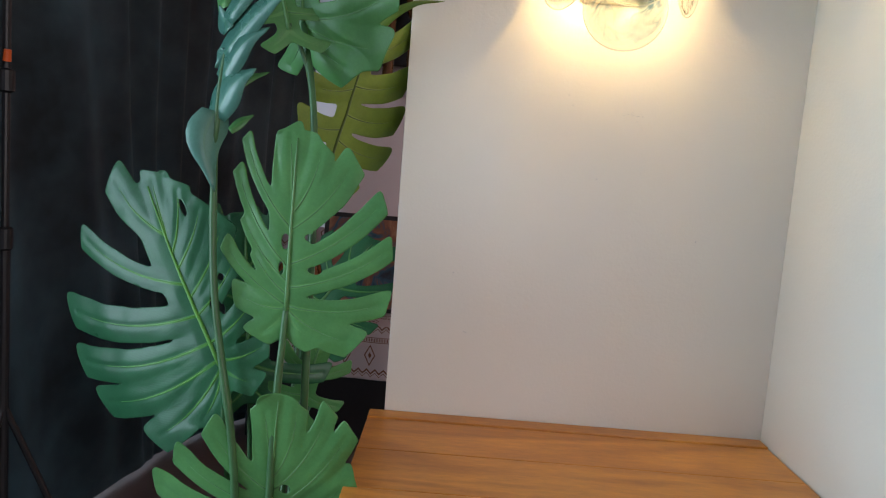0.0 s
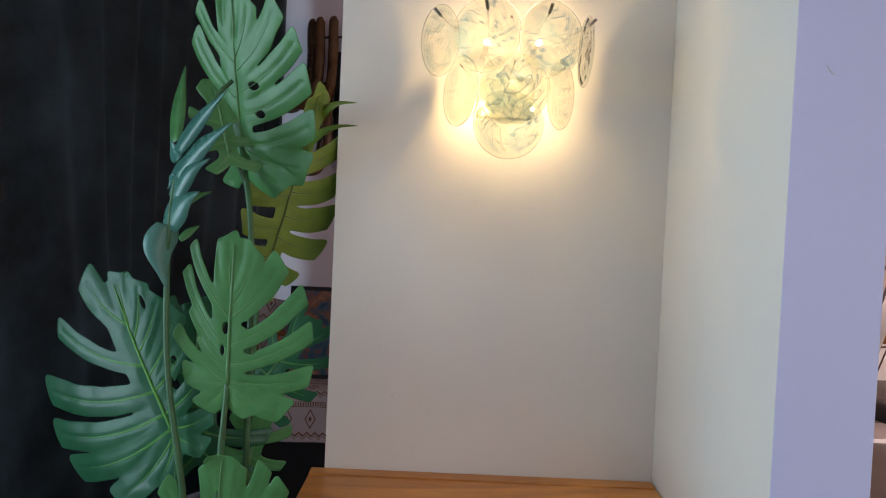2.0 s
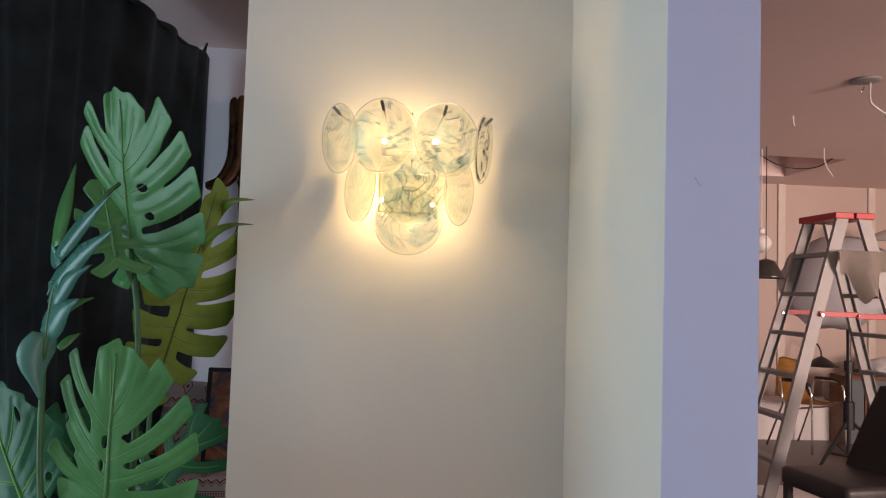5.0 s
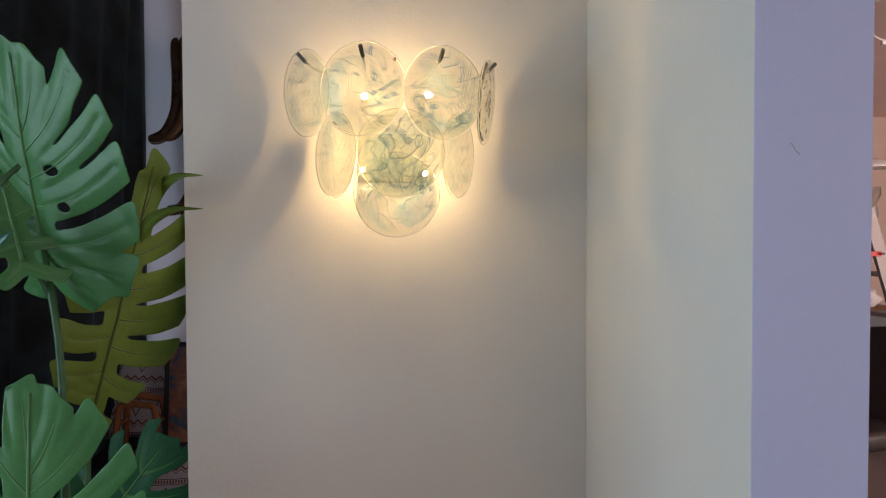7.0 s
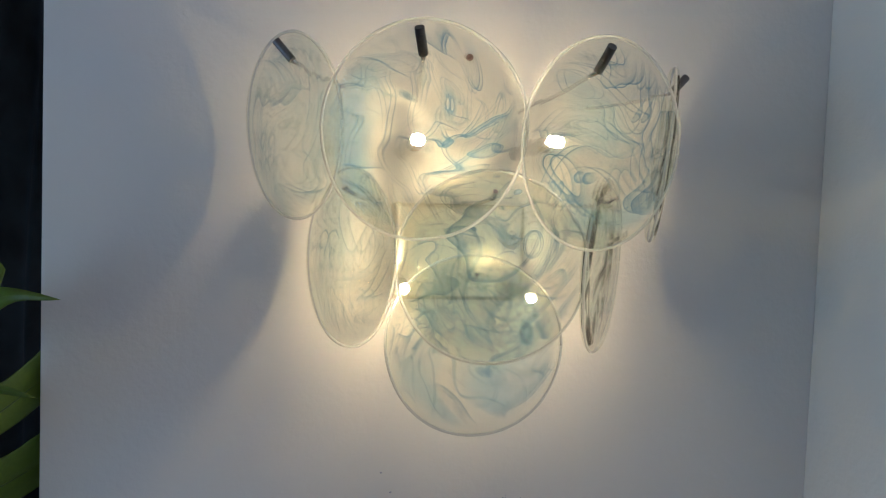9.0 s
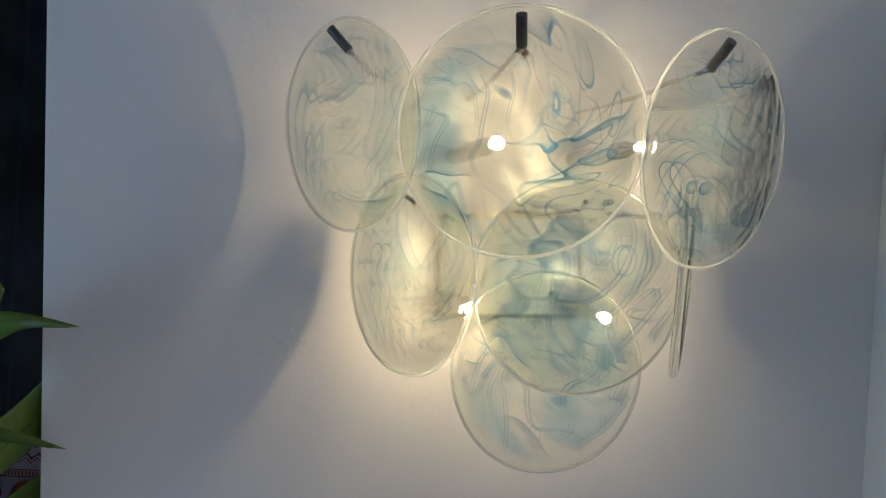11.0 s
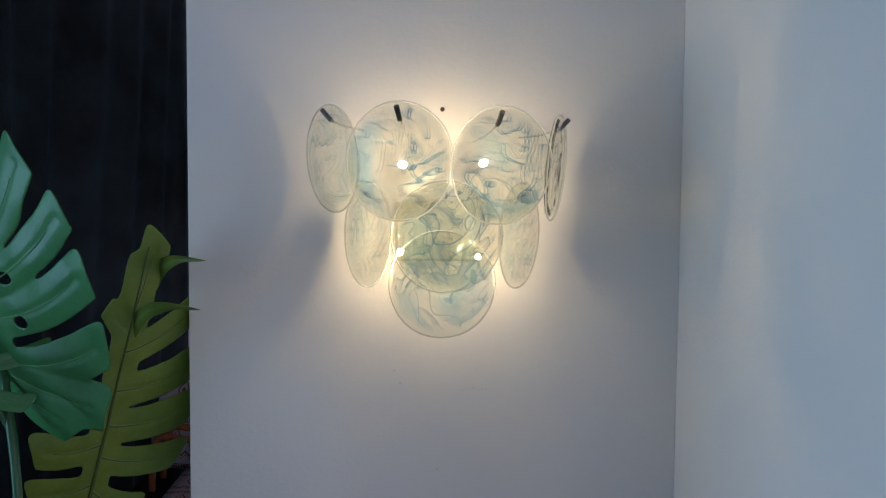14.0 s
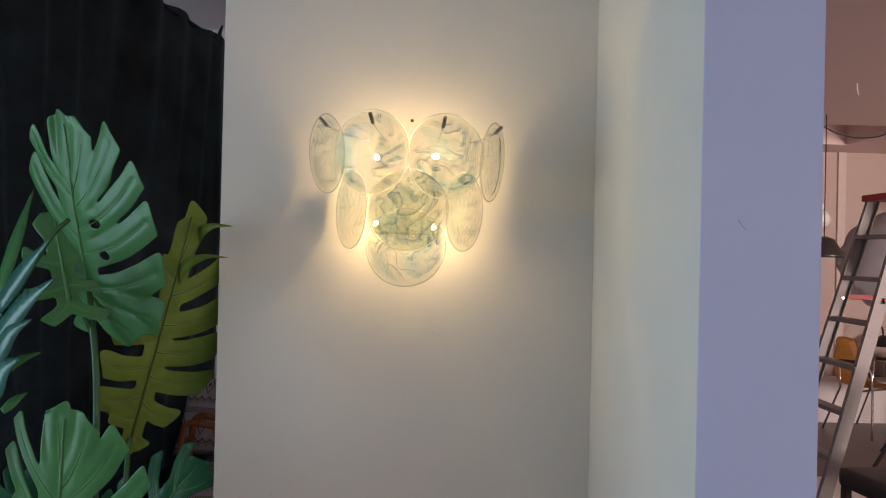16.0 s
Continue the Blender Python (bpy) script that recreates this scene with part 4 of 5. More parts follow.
for x, y in ((-0.80, 2.22), (-1.36, -0.42)):
    pole = part("stand_pole", tubed([(x, y, 0), (x, y, 2.60)], [0.016, 0.012], 12), BLACK_METAL, backdrop)
    pole.matrix_parent_inverse = backdrop_m

stand = thing("light_stand", "thin black light stand with an orange locking knob", "light stand", (-1.0, 0.2, 0))
part("pole", tubed([(0, 0, 0.25), (0, 0, 1.02)], 0.012, 12), BLACK_METAL, stand)
part("upper_pole", tubed([(0, 0, 1.0), (0, 0, 1.62)], 0.009, 12), BLACK_METAL, stand)
part("collar", lathe([(0.012, 0.99), (0.017, 0.995), (0.017, 1.04), (0.012, 1.045)], 16), BLACK, stand)
part("collar", lathe([(0.010, 1.35), (0.018, 1.355), (0.018, 1.40), (0.010, 1.405)], 16), BLACK, stand)
part("knob", tubed([(0.008, -0.012, 1.42), (0.012, -0.016, 1.445)], [0.009, 0.008], 12), simple("orange_knob", (0.75, 0.12, 0.02), 0.4), stand, "orange locking knob")
for a in (20, 140, 260):
    d = Vector((math.cos(radians(a)), math.sin(radians(a)), 0))
    part("leg", tubed([Vector((0, 0, 0.62)), d * 0.13 + Vector((0, 0, 0.30)), d * 0.30 + Vector((0, 0, 0.008))], 0.008, 8), BLACK_METAL, stand)


# ---- behind the backdrop: chest, throw, painting, amber lamp ----
def sheet_with_uv(path, x0, x1, mat, name, label, ripple=0.0, parent=None):
    """A cloth that follows a side profile of (y, z) points from x0 to x1."""
    pts = smooth_path([(0, y, z) for y, z in path], 6)
    bm = bmesh.new()
    uv = bm.loops.layers.uv.new("uv")
    n = 30
    run = [0.0]
    for a, b in zip(pts, pts[1:]):
        run.append(run[-1] + (b - a).length)
    grid = [[bm.verts.new((x0 + (x1 - x0) * i / n, p.y + ripple * math.sin(i * 0.9) * s / run[-1], p.z)) for p, s in zip(pts, run)] for i in range(n + 1)]
    for i in range(n):
        for j in range(len(pts) - 1):
            f = bm.faces.new((grid[i][j], grid[i + 1][j], grid[i + 1][j + 1], grid[i][j + 1]))
            for loop, (a, b) in zip(f.loops, ((i, j), (i + 1, j), (i + 1, j + 1), (i, j + 1))):
                loop[uv].uv = (x0 + (x1 - x0) * a / n + 5, run[-1] - run[b])
    bmesh.ops.recalc_face_normals(bm, faces=bm.faces)
    bmesh.ops.solidify(bm, geom=bm.faces[:], thickness=0.004)
    return part(name, bm, mat, parent, label, True)


chest = thing("storage_chest", "black low storage chest under a patterned throw", "chest", (-0.2, 1.9, 0))
part("body", boxed(-0.60, 0.6, -0.31, 0.37, 0.03, 0.54, 0.008), BLACK, chest)
part("lid", boxed(-0.61, 0.61, -0.315, 0.375, 0.5405, 0.565, 0.006), BLACK, chest)
for x in (-0.58, 0.52):
    part("foot", boxed(x, x + 0.05, -0.28, -0.23, 0, 0.0295), BLACK, chest)
    part("foot", boxed(x, x + 0.05, 0.28, 0.33, 0, 0.0295), BLACK, chest)
throw = thing("throw_blanket", "white throw with brown diamonds and zigzags over a black chest", "blanket", (0, 0, 0))
sheet_with_uv([(2.24, 0.571), (1.9, 0.571), (1.66, 0.571), (1.585, 0.566), (1.572, 0.545), (1.568, 0.48), (1.566, 0.40), (1.560, 0.335)], -0.66, 0.42, THROW, "cloth", "", 0.006, throw)
for x in (-0.655, 0.41):
    part("tassel", lathe([(0.004, 0.0), (0.008, -0.008), (0.005, -0.016), (0.009, -0.022), (0.014, -0.075), (0.011, -0.078)], 12, (x, 1.555, 0.338)), simple("cream_yarn", (0.6, 0.56, 0.52), 0.9), throw, "", True)

picture = thing("leaning_painting", "dark-framed painting in reddish browns leaning on the wall", "painting", (-0.33, 1.80, 0.577))
lean_m = pose(0, 0, 0, -10, 0, 0)
for name, args, mat in (("canvas", (-0.20, 0.20, 0.004, 0.014, 0.012, 0.43), PAINTING), ("frame_rail", (-0.22, 0.22, 0, 0.022, 0, 0.018), BLACK), ("frame_rail", (-0.22, 0.22, 0, 0.022, 0.424, 0.444), BLACK),
                        ("frame_stile", (-0.22, -0.20, 0, 0.022, 0.0185, 0.4235), BLACK), ("frame_stile", (0.20, 0.22, 0, 0.022, 0.0185, 0.4235), BLACK)):
    o = part(name, boxed(*args), mat, picture)
    o.matrix_basis = lean_m

cushion = bmesh.new()
uvl = cushion.loops.layers.uv.new("uv")
bmesh.ops.create_grid(cushion, x_segments=16, y_segments=16, size=0.19)
for v in cushion.verts:
    fx, fy = 1 - (v.co.x / 0.19) ** 2, 1 - (v.co.y / 0.19) ** 2
    v.co = Vector((v.co.x * (1 - 0.06 * fy), -0.075 * (max(0, fx) * max(0, fy)) ** 0.55, v.co.y * (1 - 0.06 * fx)))
for f in cushion.faces:
    for loop in f.loops:
        loop[uvl].uv = (loop.vert.co.x + 3, loop.vert.co.z + 3)
dup = bmesh.ops.duplicate(cushion, geom=cushion.faces[:] + cushion.edges[:] + cushion.verts[:])
for v in [g for g in dup["geom"] if isinstance(g, bmesh.types.BMVert)]:
    v.co.y *= -0.7
bmesh.ops.remove_doubles(cushion, verts=cushion.verts, dist=0.0005)
bmesh.ops.recalc_face_normals(cushion, faces=cushion.faces)
pillow = tagged(part("cushion", cushion, THROW, None, "", True), "white and brown patterned cushion propped on the chest", "cushion")
pillow.matrix_world = pose(-0.62, 1.98, 0.755, -18, 4, 0)

rack = thing("bentwood_rack", "small orange bentwood rack standing on the chest", "rack", (-0.66, 1.75, 0.577))
for y in (-0.04, 0.10):
    part("hoop", tubed(smooth_path([(-0.055, y, 0.0), (-0.05, y, 0.10), (-0.04, y, 0.185), (-0.01, y, 0.212), (0.06, y, 0.205), (0.10, y, 0.19), (0.11, y, 0.10), (0.115, y, 0.0)], 5), 0.014, 12), ORANGE_WOOD, rack, "rounded bentwood hoop", True)
part("rail", tubed([(-0.045, -0.04, 0.12), (-0.045, 0.10, 0.12)], 0.008, 10), ORANGE_WOOD, rack)
part("rail", tubed([(0.108, -0.04, 0.12), (0.108, 0.10, 0.12)], 0.008, 10), ORANGE_WOOD, rack)

amber_lamp = thing("amber_glass_lamp", "unlit wall lamp of amber glass scrolls in two tiers", "wall lamp", (-0.33, 2.05, 1.95))
part("backplate", boxed(-0.10, 0.10, 0.18, 0.249, -0.22, 0.30, 0.01), BLACK_METAL, amber_lamp)
for z, r in ((0.095, 0.215), (0.33, 0.20)):
    ring = [(r * math.cos(radians(a)), -r * 0.55 * math.sin(radians(a)) + 0.10, z) for a in range(-10, 191, 10)]
    part("band", tubed(ring, 0.006, 8), BLACK_METAL, amber_lamp, "", True)
for k in range(9):
    a = radians(-4 + 188 * k / 8)
    d = Vector((math.cos(a), -0.55 * math.sin(a), 0))
    c = Vector((0, 0.10, 0))
    up = [c + d * 0.205 + Vector((0, 0, 0.42)), c + d * 0.22 + Vector((0, 0, 0.40)), c + d * 0.215 + Vector((0, 0, 0.25)), c + d * 0.225 + Vector((0, 0, 0.10)), c + d * 0.27 + Vector((0, 0, 0.0)), c + d * 0.325 + Vector((0, 0, -0.03)), c + d * 0.34 + Vector((0, 0, -0.015))]
    part("glass_scroll", tubed(smooth_path(up, 5), [0.012, 0.016, 0.019, 0.022, 0.024, 0.025, 0.025, 0.026, 0.026, 0.026, 0.026, 0.026, 0.026, 0.026, 0.026, 0.026, 0.027, 0.027, 0.027, 0.027, 0.027, 0.026, 0.026, 0.025, 0.024, 0.022, 0.020, 0.018, 0.016, 0.014, 0.010], 12), AMBER, amber_lamp, "", True)
    if k % 2 == 0:
        low = [c + d * 0.16 + Vector((0, 0, 0.10)), c + d * 0.15 + Vector((0, 0, -0.10)), c + d * 0.15 + Vector((0, 0, -0.24)), c + d * 0.20 + Vector((0, 0, -0.34)), c + d * 0.26 + Vector((0, 0, -0.36))]
        part("glass_scroll", tubed(smooth_path(low, 5), 0.026, 12), AMBER, amber_lamp, "", True)


# ---- far room ----
ladder = thing("step_ladder", "aluminium step ladder with red caps and red spreader bars", "ladder", (3.2, 2.81, 0))


def channel(bm, a, b, wide, deep, across):
    """A U-shaped rail from a to b: a web and two flanges."""
    a, b, across = Vector(a), Vector(b), Vector(across).normalized()
    d = (b - a).normalized()
    n = d.cross(across).normalized()
    g, t = wide / 2, 0.004
    shape = ((-g, -deep), (-g, 0), (g, 0), (g, -deep), (g - t, -deep), (g - t, -t), (-g + t, -t), (-g + t, -deep))
    ends = [[bm.verts.new(p + n * u + across * w) for u, w in shape] for p in (a, b)]
    for k in range(8):
        bm.faces.new((ends[0][k], ends[0][(k + 1) % 8], ends[1][(k + 1) % 8], ends[1][k]))
    for ring in ends:
        bm.faces.new(ring)
    bmesh.ops.recalc_face_normals(bm, faces=bm.faces)
    return bm


TOPZ, NEAR_T, FAR_T, NEAR_B, FAR_B = 1.955, -0.19, 0.19, -0.26, 0.26
for sx in (-1, 1):
    for y_t, y_b, out in ((NEAR_T, NEAR_B, -1), (FAR_T, FAR_B, 1)):
        x_t = -0.075 if sx < 0 else 0.062
        x_b = x_t + sx * 0.565
        part("rail", channel(bmesh.new(), (x_t, y_t, TOPZ), (x_b, y_b, 0.02), 0.075, 0.028, (0, out, 0)), ALUMINIUM, ladder)
        part("rubber_foot", boxed(x_b - 0.045, x_b + 0.045, y_b - 0.02, y_b + 0.02, 0, 0.03, 0.004), BLACK, ladder)
    for k in range(7):
        z = 1.72 - 0.255 * k
        t = (TOPZ - z) / (TOPZ - 0.02)
        x = (-0.075 if sx < 0 else 0.062) + sx * 0.565 * t
        half = 0.19 + 0.07 * t - 0.004
        part("tread", boxed(x - 0.042, x + 0.042, -half, half, z - 0.012, z + 0.014, 0.003), ALUMINIUM, ladder)
part("cap", boxed(-0.135, -0.012, -0.205, 0.205, 1.945, 1.985, 0.006), RED, ladder, "red plastic top cap")
part("cap", boxed(0.002, 0.125, -0.205, 0.205, 1.945, 1.985, 0.006), RED, ladder, "red plastic top cap")
for y in (-0.222, 0.222):
    part("spreader", boxed(-0.25, 0.0, y - 0.006, y + 0.006, 1.33, 1.362, 0.003), RED, ladder, "red spreader bar")
    part("spreader", boxed(0.0, 0.245, y + 0.0065, y + 0.0165, 1.322, 1.354, 0.003), RED, ladder, "red spreader bar")
    for x in (-0.24, 0.0, 0.235):
        part("bolt", lathe([(0.008, -0.022), (0.008, 0.022)], 10, (x, y, 1.34), "y"), CHROME, ladder)

rag = bmesh.new()
gr = []
for i in range(21):
    col = []
    for j in range(15):
        u, v = i / 20, j / 14
        hang = 0.30 * (1 - (2 * u - 1) ** 2) * v ** 1.2 + 0.04 * math.sin(u * 21) * v
        col.append(rag.verts.new((-0.16 + 0.36 * u, -0.255 + 0.06 * math.sin(u * 9) * v - 0.03 * v, 1.73 - hang - 0.02 * math.sin(u * 14 + 1) * v)))
    gr.append(col)
for i in range(20):
    for j in range(14):
        rag.faces.new((gr[i][j], gr[i + 1][j], gr[i + 1][j + 1], gr[i][j + 1]))
bmesh.ops.solidify(rag, geom=rag.faces[:], thickness=0.003)
rag_ob = tagged(part("draped_cloth", rag, CLOTH, None, "", True), "crumpled grey-beige cloth draped over a ladder tread", "cloth")
rag_ob.location = (3.2, 2.81, 0.012)

# umbrella on a tripod
tripod = thing("photo_tripod", "black tripod stand that carries a white umbrella", "tripod", (4.05, 3.95, 0))
part("column", tubed([(0, 0, 0.42), (0, 0, 0.95)], 0.026, 14), BLACK_METAL, tripod)
part("upper_column", tubed([(0, 0, 0.9), (0, 0, 1.62)], 0.018, 14), BLACK_METAL, tripod)
part("collar", lathe([(0.02, 0.86), (0.036, 0.865), (0.036, 0.95), (0.02, 0.955)], 18), BLACK, tripod)
part("collar", lathe([(0.03, 0.40), (0.045, 0.405), (0.045, 0.62), (0.03, 0.63)], 18), BLACK, tripod)
part("knob", tubed([(0.03, -0.02, 0.88), (0.06, -0.04, 0.88)], [0.012, 0.015], 10), BLACK, tripod)
for a in (205, 320, 80):
    d = Vector((math.cos(radians(a)), math.sin(radians(a)), 0))
    part("leg", tubed([d * 0.03 + Vector((0, 0, 0.46)), d * 0.52 + Vector((0, 0, 0.012))], 0.014, 10), BLACK_METAL, tripod)
    part("brace", tubed([d * 0.02 + Vector((0, 0, 0.20)), d * 0.27 + Vector((0, 0, 0.245))], 0.007, 8), BLACK_METAL, tripod)
    part("leg_bolt", lathe([(0.011, -0.012), (0.011, 0.012)], 10, tuple(d * 0.06 + Vector((0, 0, 0.43))), "y"), CHROME, tripod)
part("lower_column", tubed([(0, 0, 0.18), (0, 0, 0.42)], 0.015, 12), BLACK_METAL, tripod)

umbrella = thing("photo_umbrella", "open white photo umbrella on a black tripod", "umbrella", (4.05, 3.95, 1.58))
ribs = 10
canopy = bmesh.new()
centre = canopy.verts.new((0, 0, 0.0))
rings = []
for j in range(1, 7):
    r = 0.46 * j / 6
    ring = []
    for k in range(ribs * 4):
        a = 2 * math.pi * k / (ribs * 4)
        dip = (1 - abs(math.cos(a * ribs / 2))) * 0.06 * (j / 6)
        ring.append(canopy.verts.new((r * (1 - dip) * math.cos(a), r * (1 - dip) * math.sin(a), -0.22 * (j / 6) ** 2)))
    rings.append(ring)
n = ribs * 4
for k in range(n):
    canopy.faces.new((centre, rings[0][k], rings[0][(k + 1) % n]))
for a, b in zip(rings, rings[1:]):
    for k in range(n):
        canopy.faces.new((a[k], b[k], b[(k + 1) % n], a[(k + 1) % n]))
bmesh.ops.solidify(canopy, geom=canopy.faces[:], thickness=0.002)
um = pose(-0.14, 0.0, 0.12, 62, 0, -40)
o = part("canopy", canopy, WHITE_FABRIC, umbrella, "taut white fabric", True)
o.matrix_basis = um
o = part("shaft", tubed([(0, 0, 0.02), (0, 0, -0.55)], 0.005, 8), CHROME, umbrella)
o.matrix_basis = um
for k in range(ribs):
    a = 2 * math.pi * k / ribs
    o = part("rib", tubed([(0, 0, -0.006), (0.23 * math.cos(a), 0.23 * math.sin(a), -0.065), (0.455 * math.cos(a), 0.455 * math.sin(a), -0.222)], 0.0025, 6), BLACK_METAL, umbrella)
    o.matrix_basis = um

# honey-coloured shell chair
shell_chair = thing("shell_chair", "honey plywood shell chair with black arms and chrome legs", "chair", (4.42, 5.15, 0))
shell = bmesh.new()
prof = smooth_path([(0, -0.24, 0.45), (0, -0.10, 0.43), (0, 0.10, 0.435), (0, 0.19, 0.50), (0, 0.235, 0.65), (0, 0.27, 0.86)], 5)
cols = []
for i in range(17):
    u = i / 16 * 2 - 1
    col = []
    for k, p in enumerate(prof):
        s = k / (len(prof) - 1)
        w = 0.22 * (1 - 0.30 * max(0, s - 0.75) ** 1.2 / 0.25 ** 1.2) * (0.86 + 0.14 * math.sin(s * 3.1))
        ridge = 0.004 * math.cos(u * 22) * max(0, s - 0.4)
        col.append(shell.verts.new((u * w, p.y - 0.06 * u * u * s + ridge, p.z + 0.02 * u * u - 0.05 * u * u * max(0, s - 0.8) * 5)))
    cols.append(col)
for a, b in zip(cols, cols[1:]):
    for k in range(len(prof) - 1):
        shell.faces.new((a[k], b[k], b[k + 1], a[k + 1]))
bmesh.ops.solidify(shell, geom=shell.faces[:], thickness=0.012)
part("shell", shell, YELLOW_WOOD, shell_chair, "", True)
for sx in (-1, 1):
    part("front_leg", tubed(smooth_path([(sx * 0.26, -0.24, 0.005), (sx * 0.25, -0.23, 0.40), (sx * 0.25, -0.21, 0.60), (sx * 0.25, -0.12, 0.655), (sx * 0.25, 0.10, 0.65)], 4), 0.010, 10), CHROME, shell_chair, "", True)
    part("back_leg", tubed([(sx * 0.24, 0.26, 0.005), (sx * 0.22, 0.10, 0.42), (sx * 0.25, 0.09, 0.64)], 0.010, 10), CHROME, shell_chair, "", True)
    part("arm_pad", tubed(smooth_path([(sx * 0.25, -0.20, 0.625), (sx * 0.252, -0.13, 0.668), (sx * 0.252, 0.08, 0.664)], 4), 0.017, 10), BLACK, shell_chair, "black arm pad", True)
part("seat_rail", tubed([(-0.245, -0.1, 0.41), (0.245, -0.1, 0.41)], 0.009, 10), CHROME, shell_chair)
shell_chair.rotation_euler = (0, 0, radians(24))

plinth = thing("display_plinth", "low white display plinth against the far wall", "plinth", (4.75, 5.60, 0))
part("box", boxed(-0.62, 0.40, -0.05, 0.30, 0, 0.40, 0.004), WHITE, plinth)

arc = thing("arc_table_lamp", "black arched table lamp with a cone shade, unlit", "table lamp", (4.80, 5.66, 0.40))
part("base", lathe([(0.09, 0), (0.09, 0.012), (0.02, 0.02)], 24, (-0.08, 0, 0)), BLACK_METAL, arc)
part("arc", tubed(smooth_path([(-0.08, 0, 0.01), (-0.085, 0, 0.32), (-0.075, 0, 0.52), (-0.02, 0, 0.60), (0.05, 0, 0.57), (0.085, 0, 0.50), (0.09, 0, 0.44)], 5), 0.009, 10), BLACK_METAL, arc, "", True)
part("shade", lathe([(0.02, 0.45), (0.05, 0.435), (0.17, 0.352), (0.172, 0.348), (0.05, 0.425), (0.015, 0.44)], 32, (0.09, 0, 0)), BLACK_METAL, arc, "black cone shade", True)
jar = thing("black_jar", "small black lidded jar on the plinth", "jar", (4.66, 5.60, 0.40))
part("body", lathe([(0.05, 0), (0.07, 0.02), (0.07, 0.11), (0.05, 0.13)], 24), BLACK, jar, "", True)
part("lid", lathe([(0.052, 0.1305), (0.052, 0.15), (0.012, 0.165), (0.012, 0.18), (0.004, 0.186)], 24), BLACK, jar, "", True)
vase = tagged(part("vase", lathe([(0.06, 0), (0.085, 0.04), (0.085, 0.16), (0.06, 0.22), (0.05, 0.23), (0.045, 0.22), (0.05, 0.10)], 28), CERAMIC, None, "", True), "pale beige ceramic vase on the plinth", "vase")
vase.location = (4.98, 5.62, 0.40)

for px, w, label in ((5.01, 0.20, "narrow brown wooden loudspeaker cabinet with a cloth front"), (5.45, 0.60, "wide brown wooden loudspeaker cabinet with a blue-grey cloth front")):
    sp = thing("speaker_cabinet", label, "loudspeaker", (px, 5.25, 0), "loudspeakers on the floor")
    part("back_panel", boxed(-w / 2 + 0.02, w / 2 - 0.02, 0.02, 0.28, 0.02, 0.66), DARK_WOOD, sp)
    part("cloth_front", boxed(-w / 2 + 0.025, w / 2 - 0.025, 0.008, 0.0195, 0.025, 0.655), SPEAKER_CLOTH, sp, "blue-grey speaker cloth")
    part("top_panel", boxed(-w / 2, w / 2, -0.005, 0.30, 0.6605, 0.69, 0.003), DARK_WOOD, sp)
    part("bottom_panel", boxed(-w / 2, w / 2, -0.005, 0.30, 0, 0.0195, 0.003), DARK_WOOD, sp)
    for x in (-w / 2, w / 2 - 0.0195):
        part("side_panel", boxed(x, x + 0.0195, -0.005, 0.30, 0.02, 0.66, 0.002), DARK_WOOD, sp)

bundle = bmesh.new()
bmesh.ops.create_icosphere(bundle, subdivisions=4, radius=0.2)
for v in bundle.verts:
    v.co *= 1 + 0.22 * noise.noise(v.co * 9) + 0.10 * noise.noise(v.co * 24)
    v.co.z *= 0.55
    v.co.z = max(v.co.z, -0.08)
bundle_ob = tagged(part("cloth_bundle", bundle, WHITE_FABRIC, None, "", True), "crumpled white cloth heaped on a loudspeaker cabinet", "cloth")
bundle_ob.location = (5.42, 5.38, 0.772)

# black leather chair
lchair = thing("leather_chair", "black leather side chair with dark legs", "chair", (2.78, 1.95, 0))
part("seat", boxed(-0.30, 0.22, -0.24, 0.24, 0.43, 0.53, 0.03), LEATHER, lchair, "padded black leather seat", True)
bk = bmesh.new()
cols = []
for i in range(13):
    u = i / 12 * 2 - 1
    col = []
    for k in range(15):
        s = k / 14
        w = 0.23 * (1 - 0.18 * s ** 3)
        col.append(bk.verts.new((0.10 + 0.10 * s ** 1.3 + 0.10 * math.sin(s * 1.4), u * w, 0.50 + 0.48 * s - 0.02 * u * u * s)))
    cols.append(col)
for a, b in zip(cols, cols[1:]):
    for k in range(14):
        bk.faces.new((a[k], b[k], b[k + 1], a[k + 1]))
bmesh.ops.solidify(bk, geom=bk.faces[:], thickness=0.045)
part("backrest", bk, LEATHER, lchair, "", True)
for x, y in ((-0.27, -0.21), (-0.27, 0.21), (0.18, -0.21), (0.18, 0.21)):
    part("leg", boxed(x - 0.018, x + 0.018, y - 0.018, y + 0.018, 0, 0.435, 0.003), BLACK, lchair)
lchair.rotation_euler = (0, 0, radians(8))

# wall lamps of the far room
globe = thing("globe_pendant_lamp", "unlit white globe pendant on a thin rod", "pendant lamp", (3.44, 4.2, 1.90))
ball = bmesh.new()
bmesh.ops.create_uvsphere(ball, u_segments=24, v_segments=16, radius=0.08)
part("globe", ball, GLOBE, globe, "", True)
part("cap", lathe([(0.03, 0.08), (0.03, 0.12), (0.012, 0.13)], 18), WHITE, globe)
part("rod", tubed([(0, 0, 0.13), (0, 0, 0.7998)], 0.005, 8), WHITE, globe)
dome = thing("dark_pendant_lamp", "dark dome pendant lamp hanging from the ceiling", "pendant lamp", (3.40, 4.05, 1.60))
part("shade", lathe([(0.02, 0.16), (0.07, 0.14), (0.14, 0.02), (0.145, 0), (0.138, 0), (0.065, 0.13), (0.015, 0.15)], 28), simple("grey_metal", (0.09, 0.085, 0.08), 0.3, 0.6), dome, "", True)
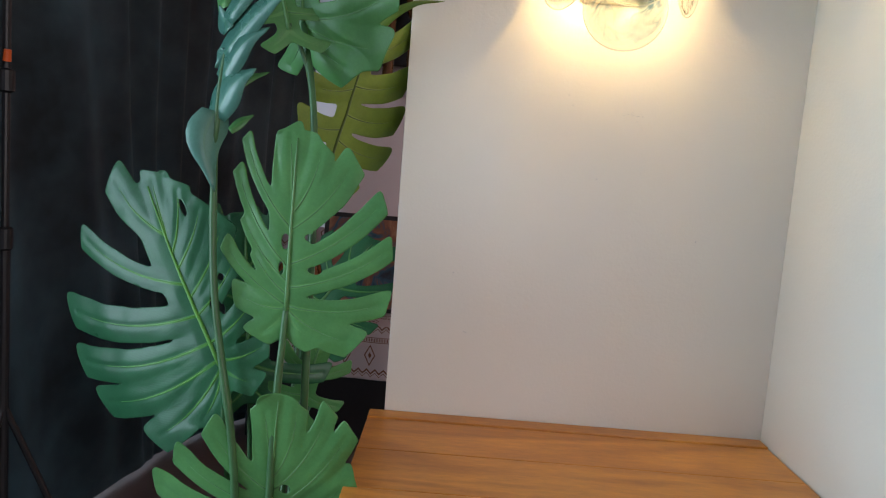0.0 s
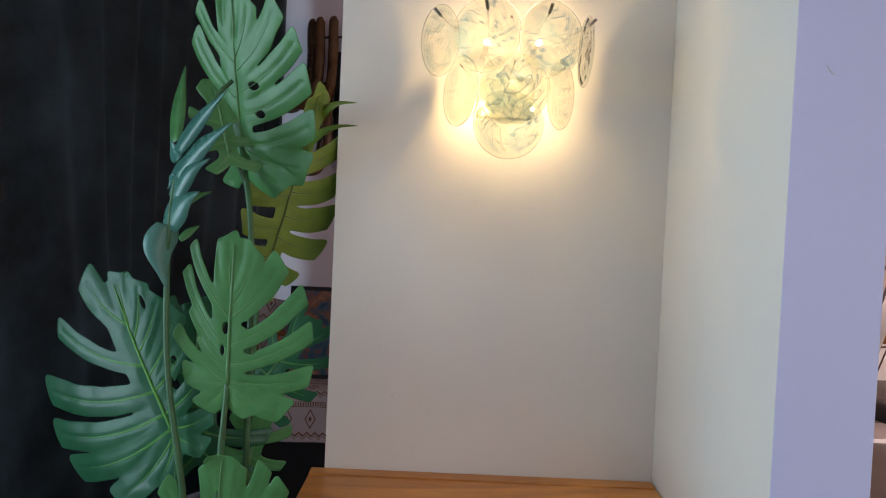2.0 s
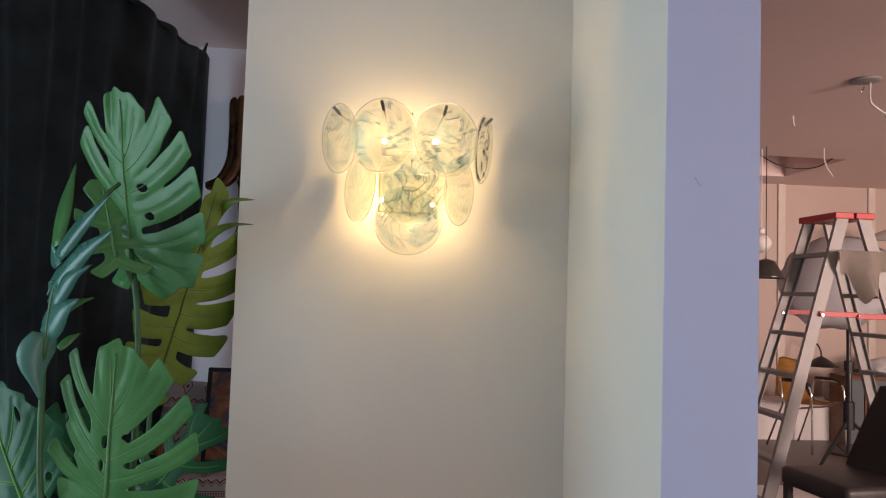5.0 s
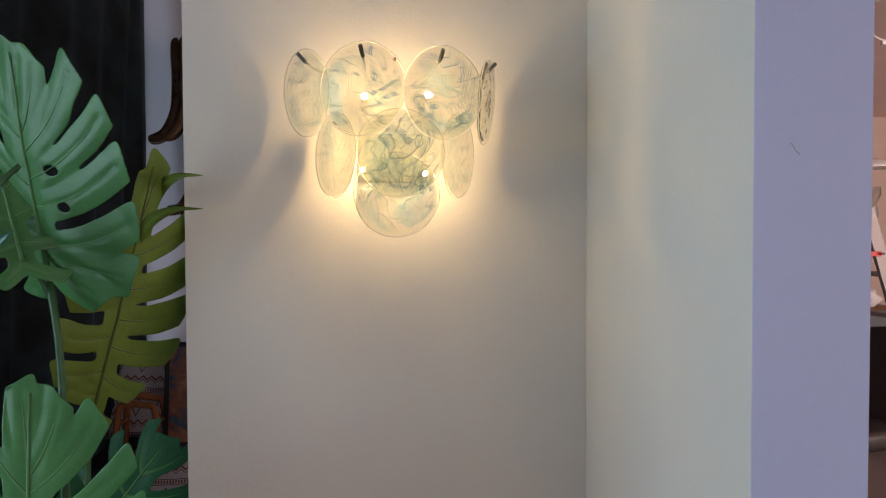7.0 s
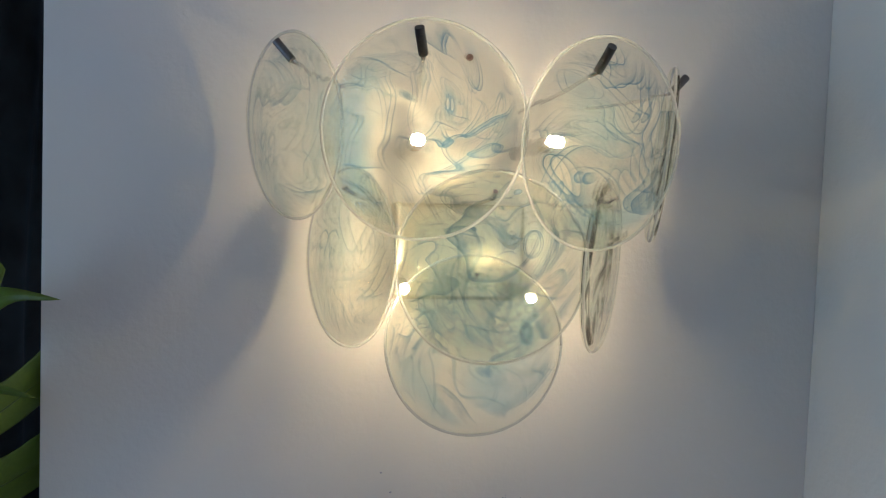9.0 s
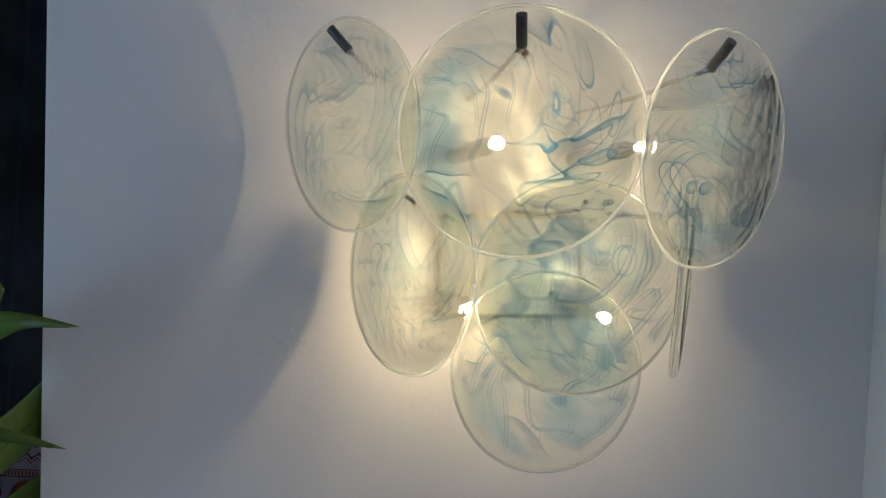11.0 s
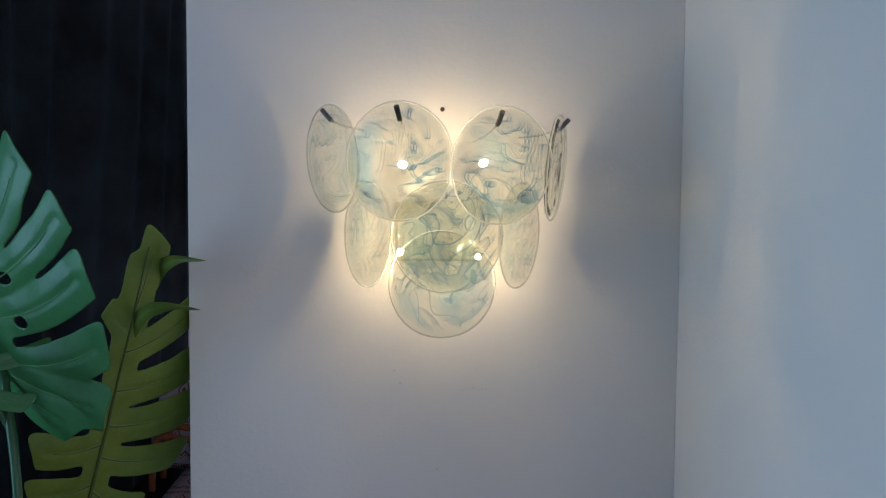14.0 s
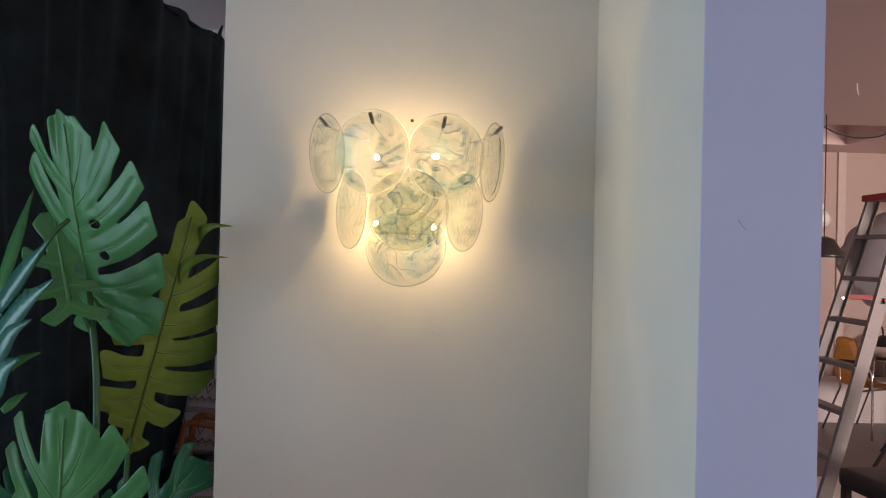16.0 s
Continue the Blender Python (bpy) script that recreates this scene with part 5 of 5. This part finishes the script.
part("cord", tubed([(0, 0, 0.16), (0, 0, 1.0998)], 0.004, 8), BLACK, dome)
white_shade = thing("white_dish_lamp", "wide white dish lamp hanging by a dark arm", "pendant lamp", (5.28, 5.05, 2.06))
part("dish", lathe([(0.02, 0.10), (0.12, 0.085), (0.25, 0.02), (0.255, 0.0), (0.235, 0.005), (0.11, 0.07), (0.01, 0.085)], 32), WHITE, white_shade, "", True)
part("cord", tubed([(0, 0, 0.10), (0, 0, 0.6395)], 0.005, 8), BLACK, white_shade)

# ceiling fittings
rose = thing("ceiling_plate", "bare metal ceiling plate with a hook and loose wires", "ceiling fitting", (2.98, 2.2, HIGH))
part("disc", lathe([(0.085, -0.001), (0.085, -0.008), (0.06, -0.014), (0.02, -0.016)], 32), ALUMINIUM, rose, "", True)
part("hook", tubed(smooth_path([(-0.01, 0, -0.015), (-0.01, 0, -0.05), (-0.025, 0, -0.07), (-0.04, 0, -0.06)], 4), 0.004, 8), CHROME, rose, "", True)
part("wire", tubed(smooth_path([(0.03, 0, -0.012), (0.03, 0, -0.12), (0.07, 0, -0.16), (0.13, 0, -0.19), (0.20, 0, -0.18)], 5), 0.006, 8), CABLE, rose, "white wire", True)
part("connector", boxed(0.125, 0.16, -0.01, 0.01, -0.215, -0.195, 0.003), WHITE, rose)
for x, y, pts in ((3.88, 4.02, [(0, 0, 0), (0.0, 0, -0.09), (0.03, 0, -0.17), (0.08, 0, -0.24)]), (3.05, 3.06, [(0, 0, 0), (0.0, 0, -0.04), (0.01, 0, -0.075)])):
    w = tagged(part("hanging_wire", tubed(smooth_path(pts, 5), 0.006, 8), CABLE, None, "", True), "loose white wire hanging from the ceiling", "wire")
    w.location = (x, y, HIGH - 0.0005)
sagging = tagged(part("sagging_cable", tubed(smooth_path([(3.55, 4.43, HIGH), (3.68, 4.40, 2.62), (3.85, 4.38, 2.585), (4.05, 4.40, 2.61), (4.22, 4.43, HIGH)], 6), 0.005, 8), BLACK, None, "", True), "dark cable sagging below the ceiling opening", "cable")
floor_cable = tagged(part("floor_cable", tubed(smooth_path([(4.7, 5.2, 0.007), (4.5, 4.9, 0.007), (4.75, 4.7, 0.007), (5.0, 4.8, 0.007), (5.3, 4.6, 0.007)], 6), 0.006, 8), BLACK, None, "", True), "black cable lying loose on the floor", "cable")
tagged(part("white_board", boxed(2.6, 4.3, 3.2, 3.66, 0.001, 0.03, 0.003), WHITE), "flat white board lying on the floor", "board")
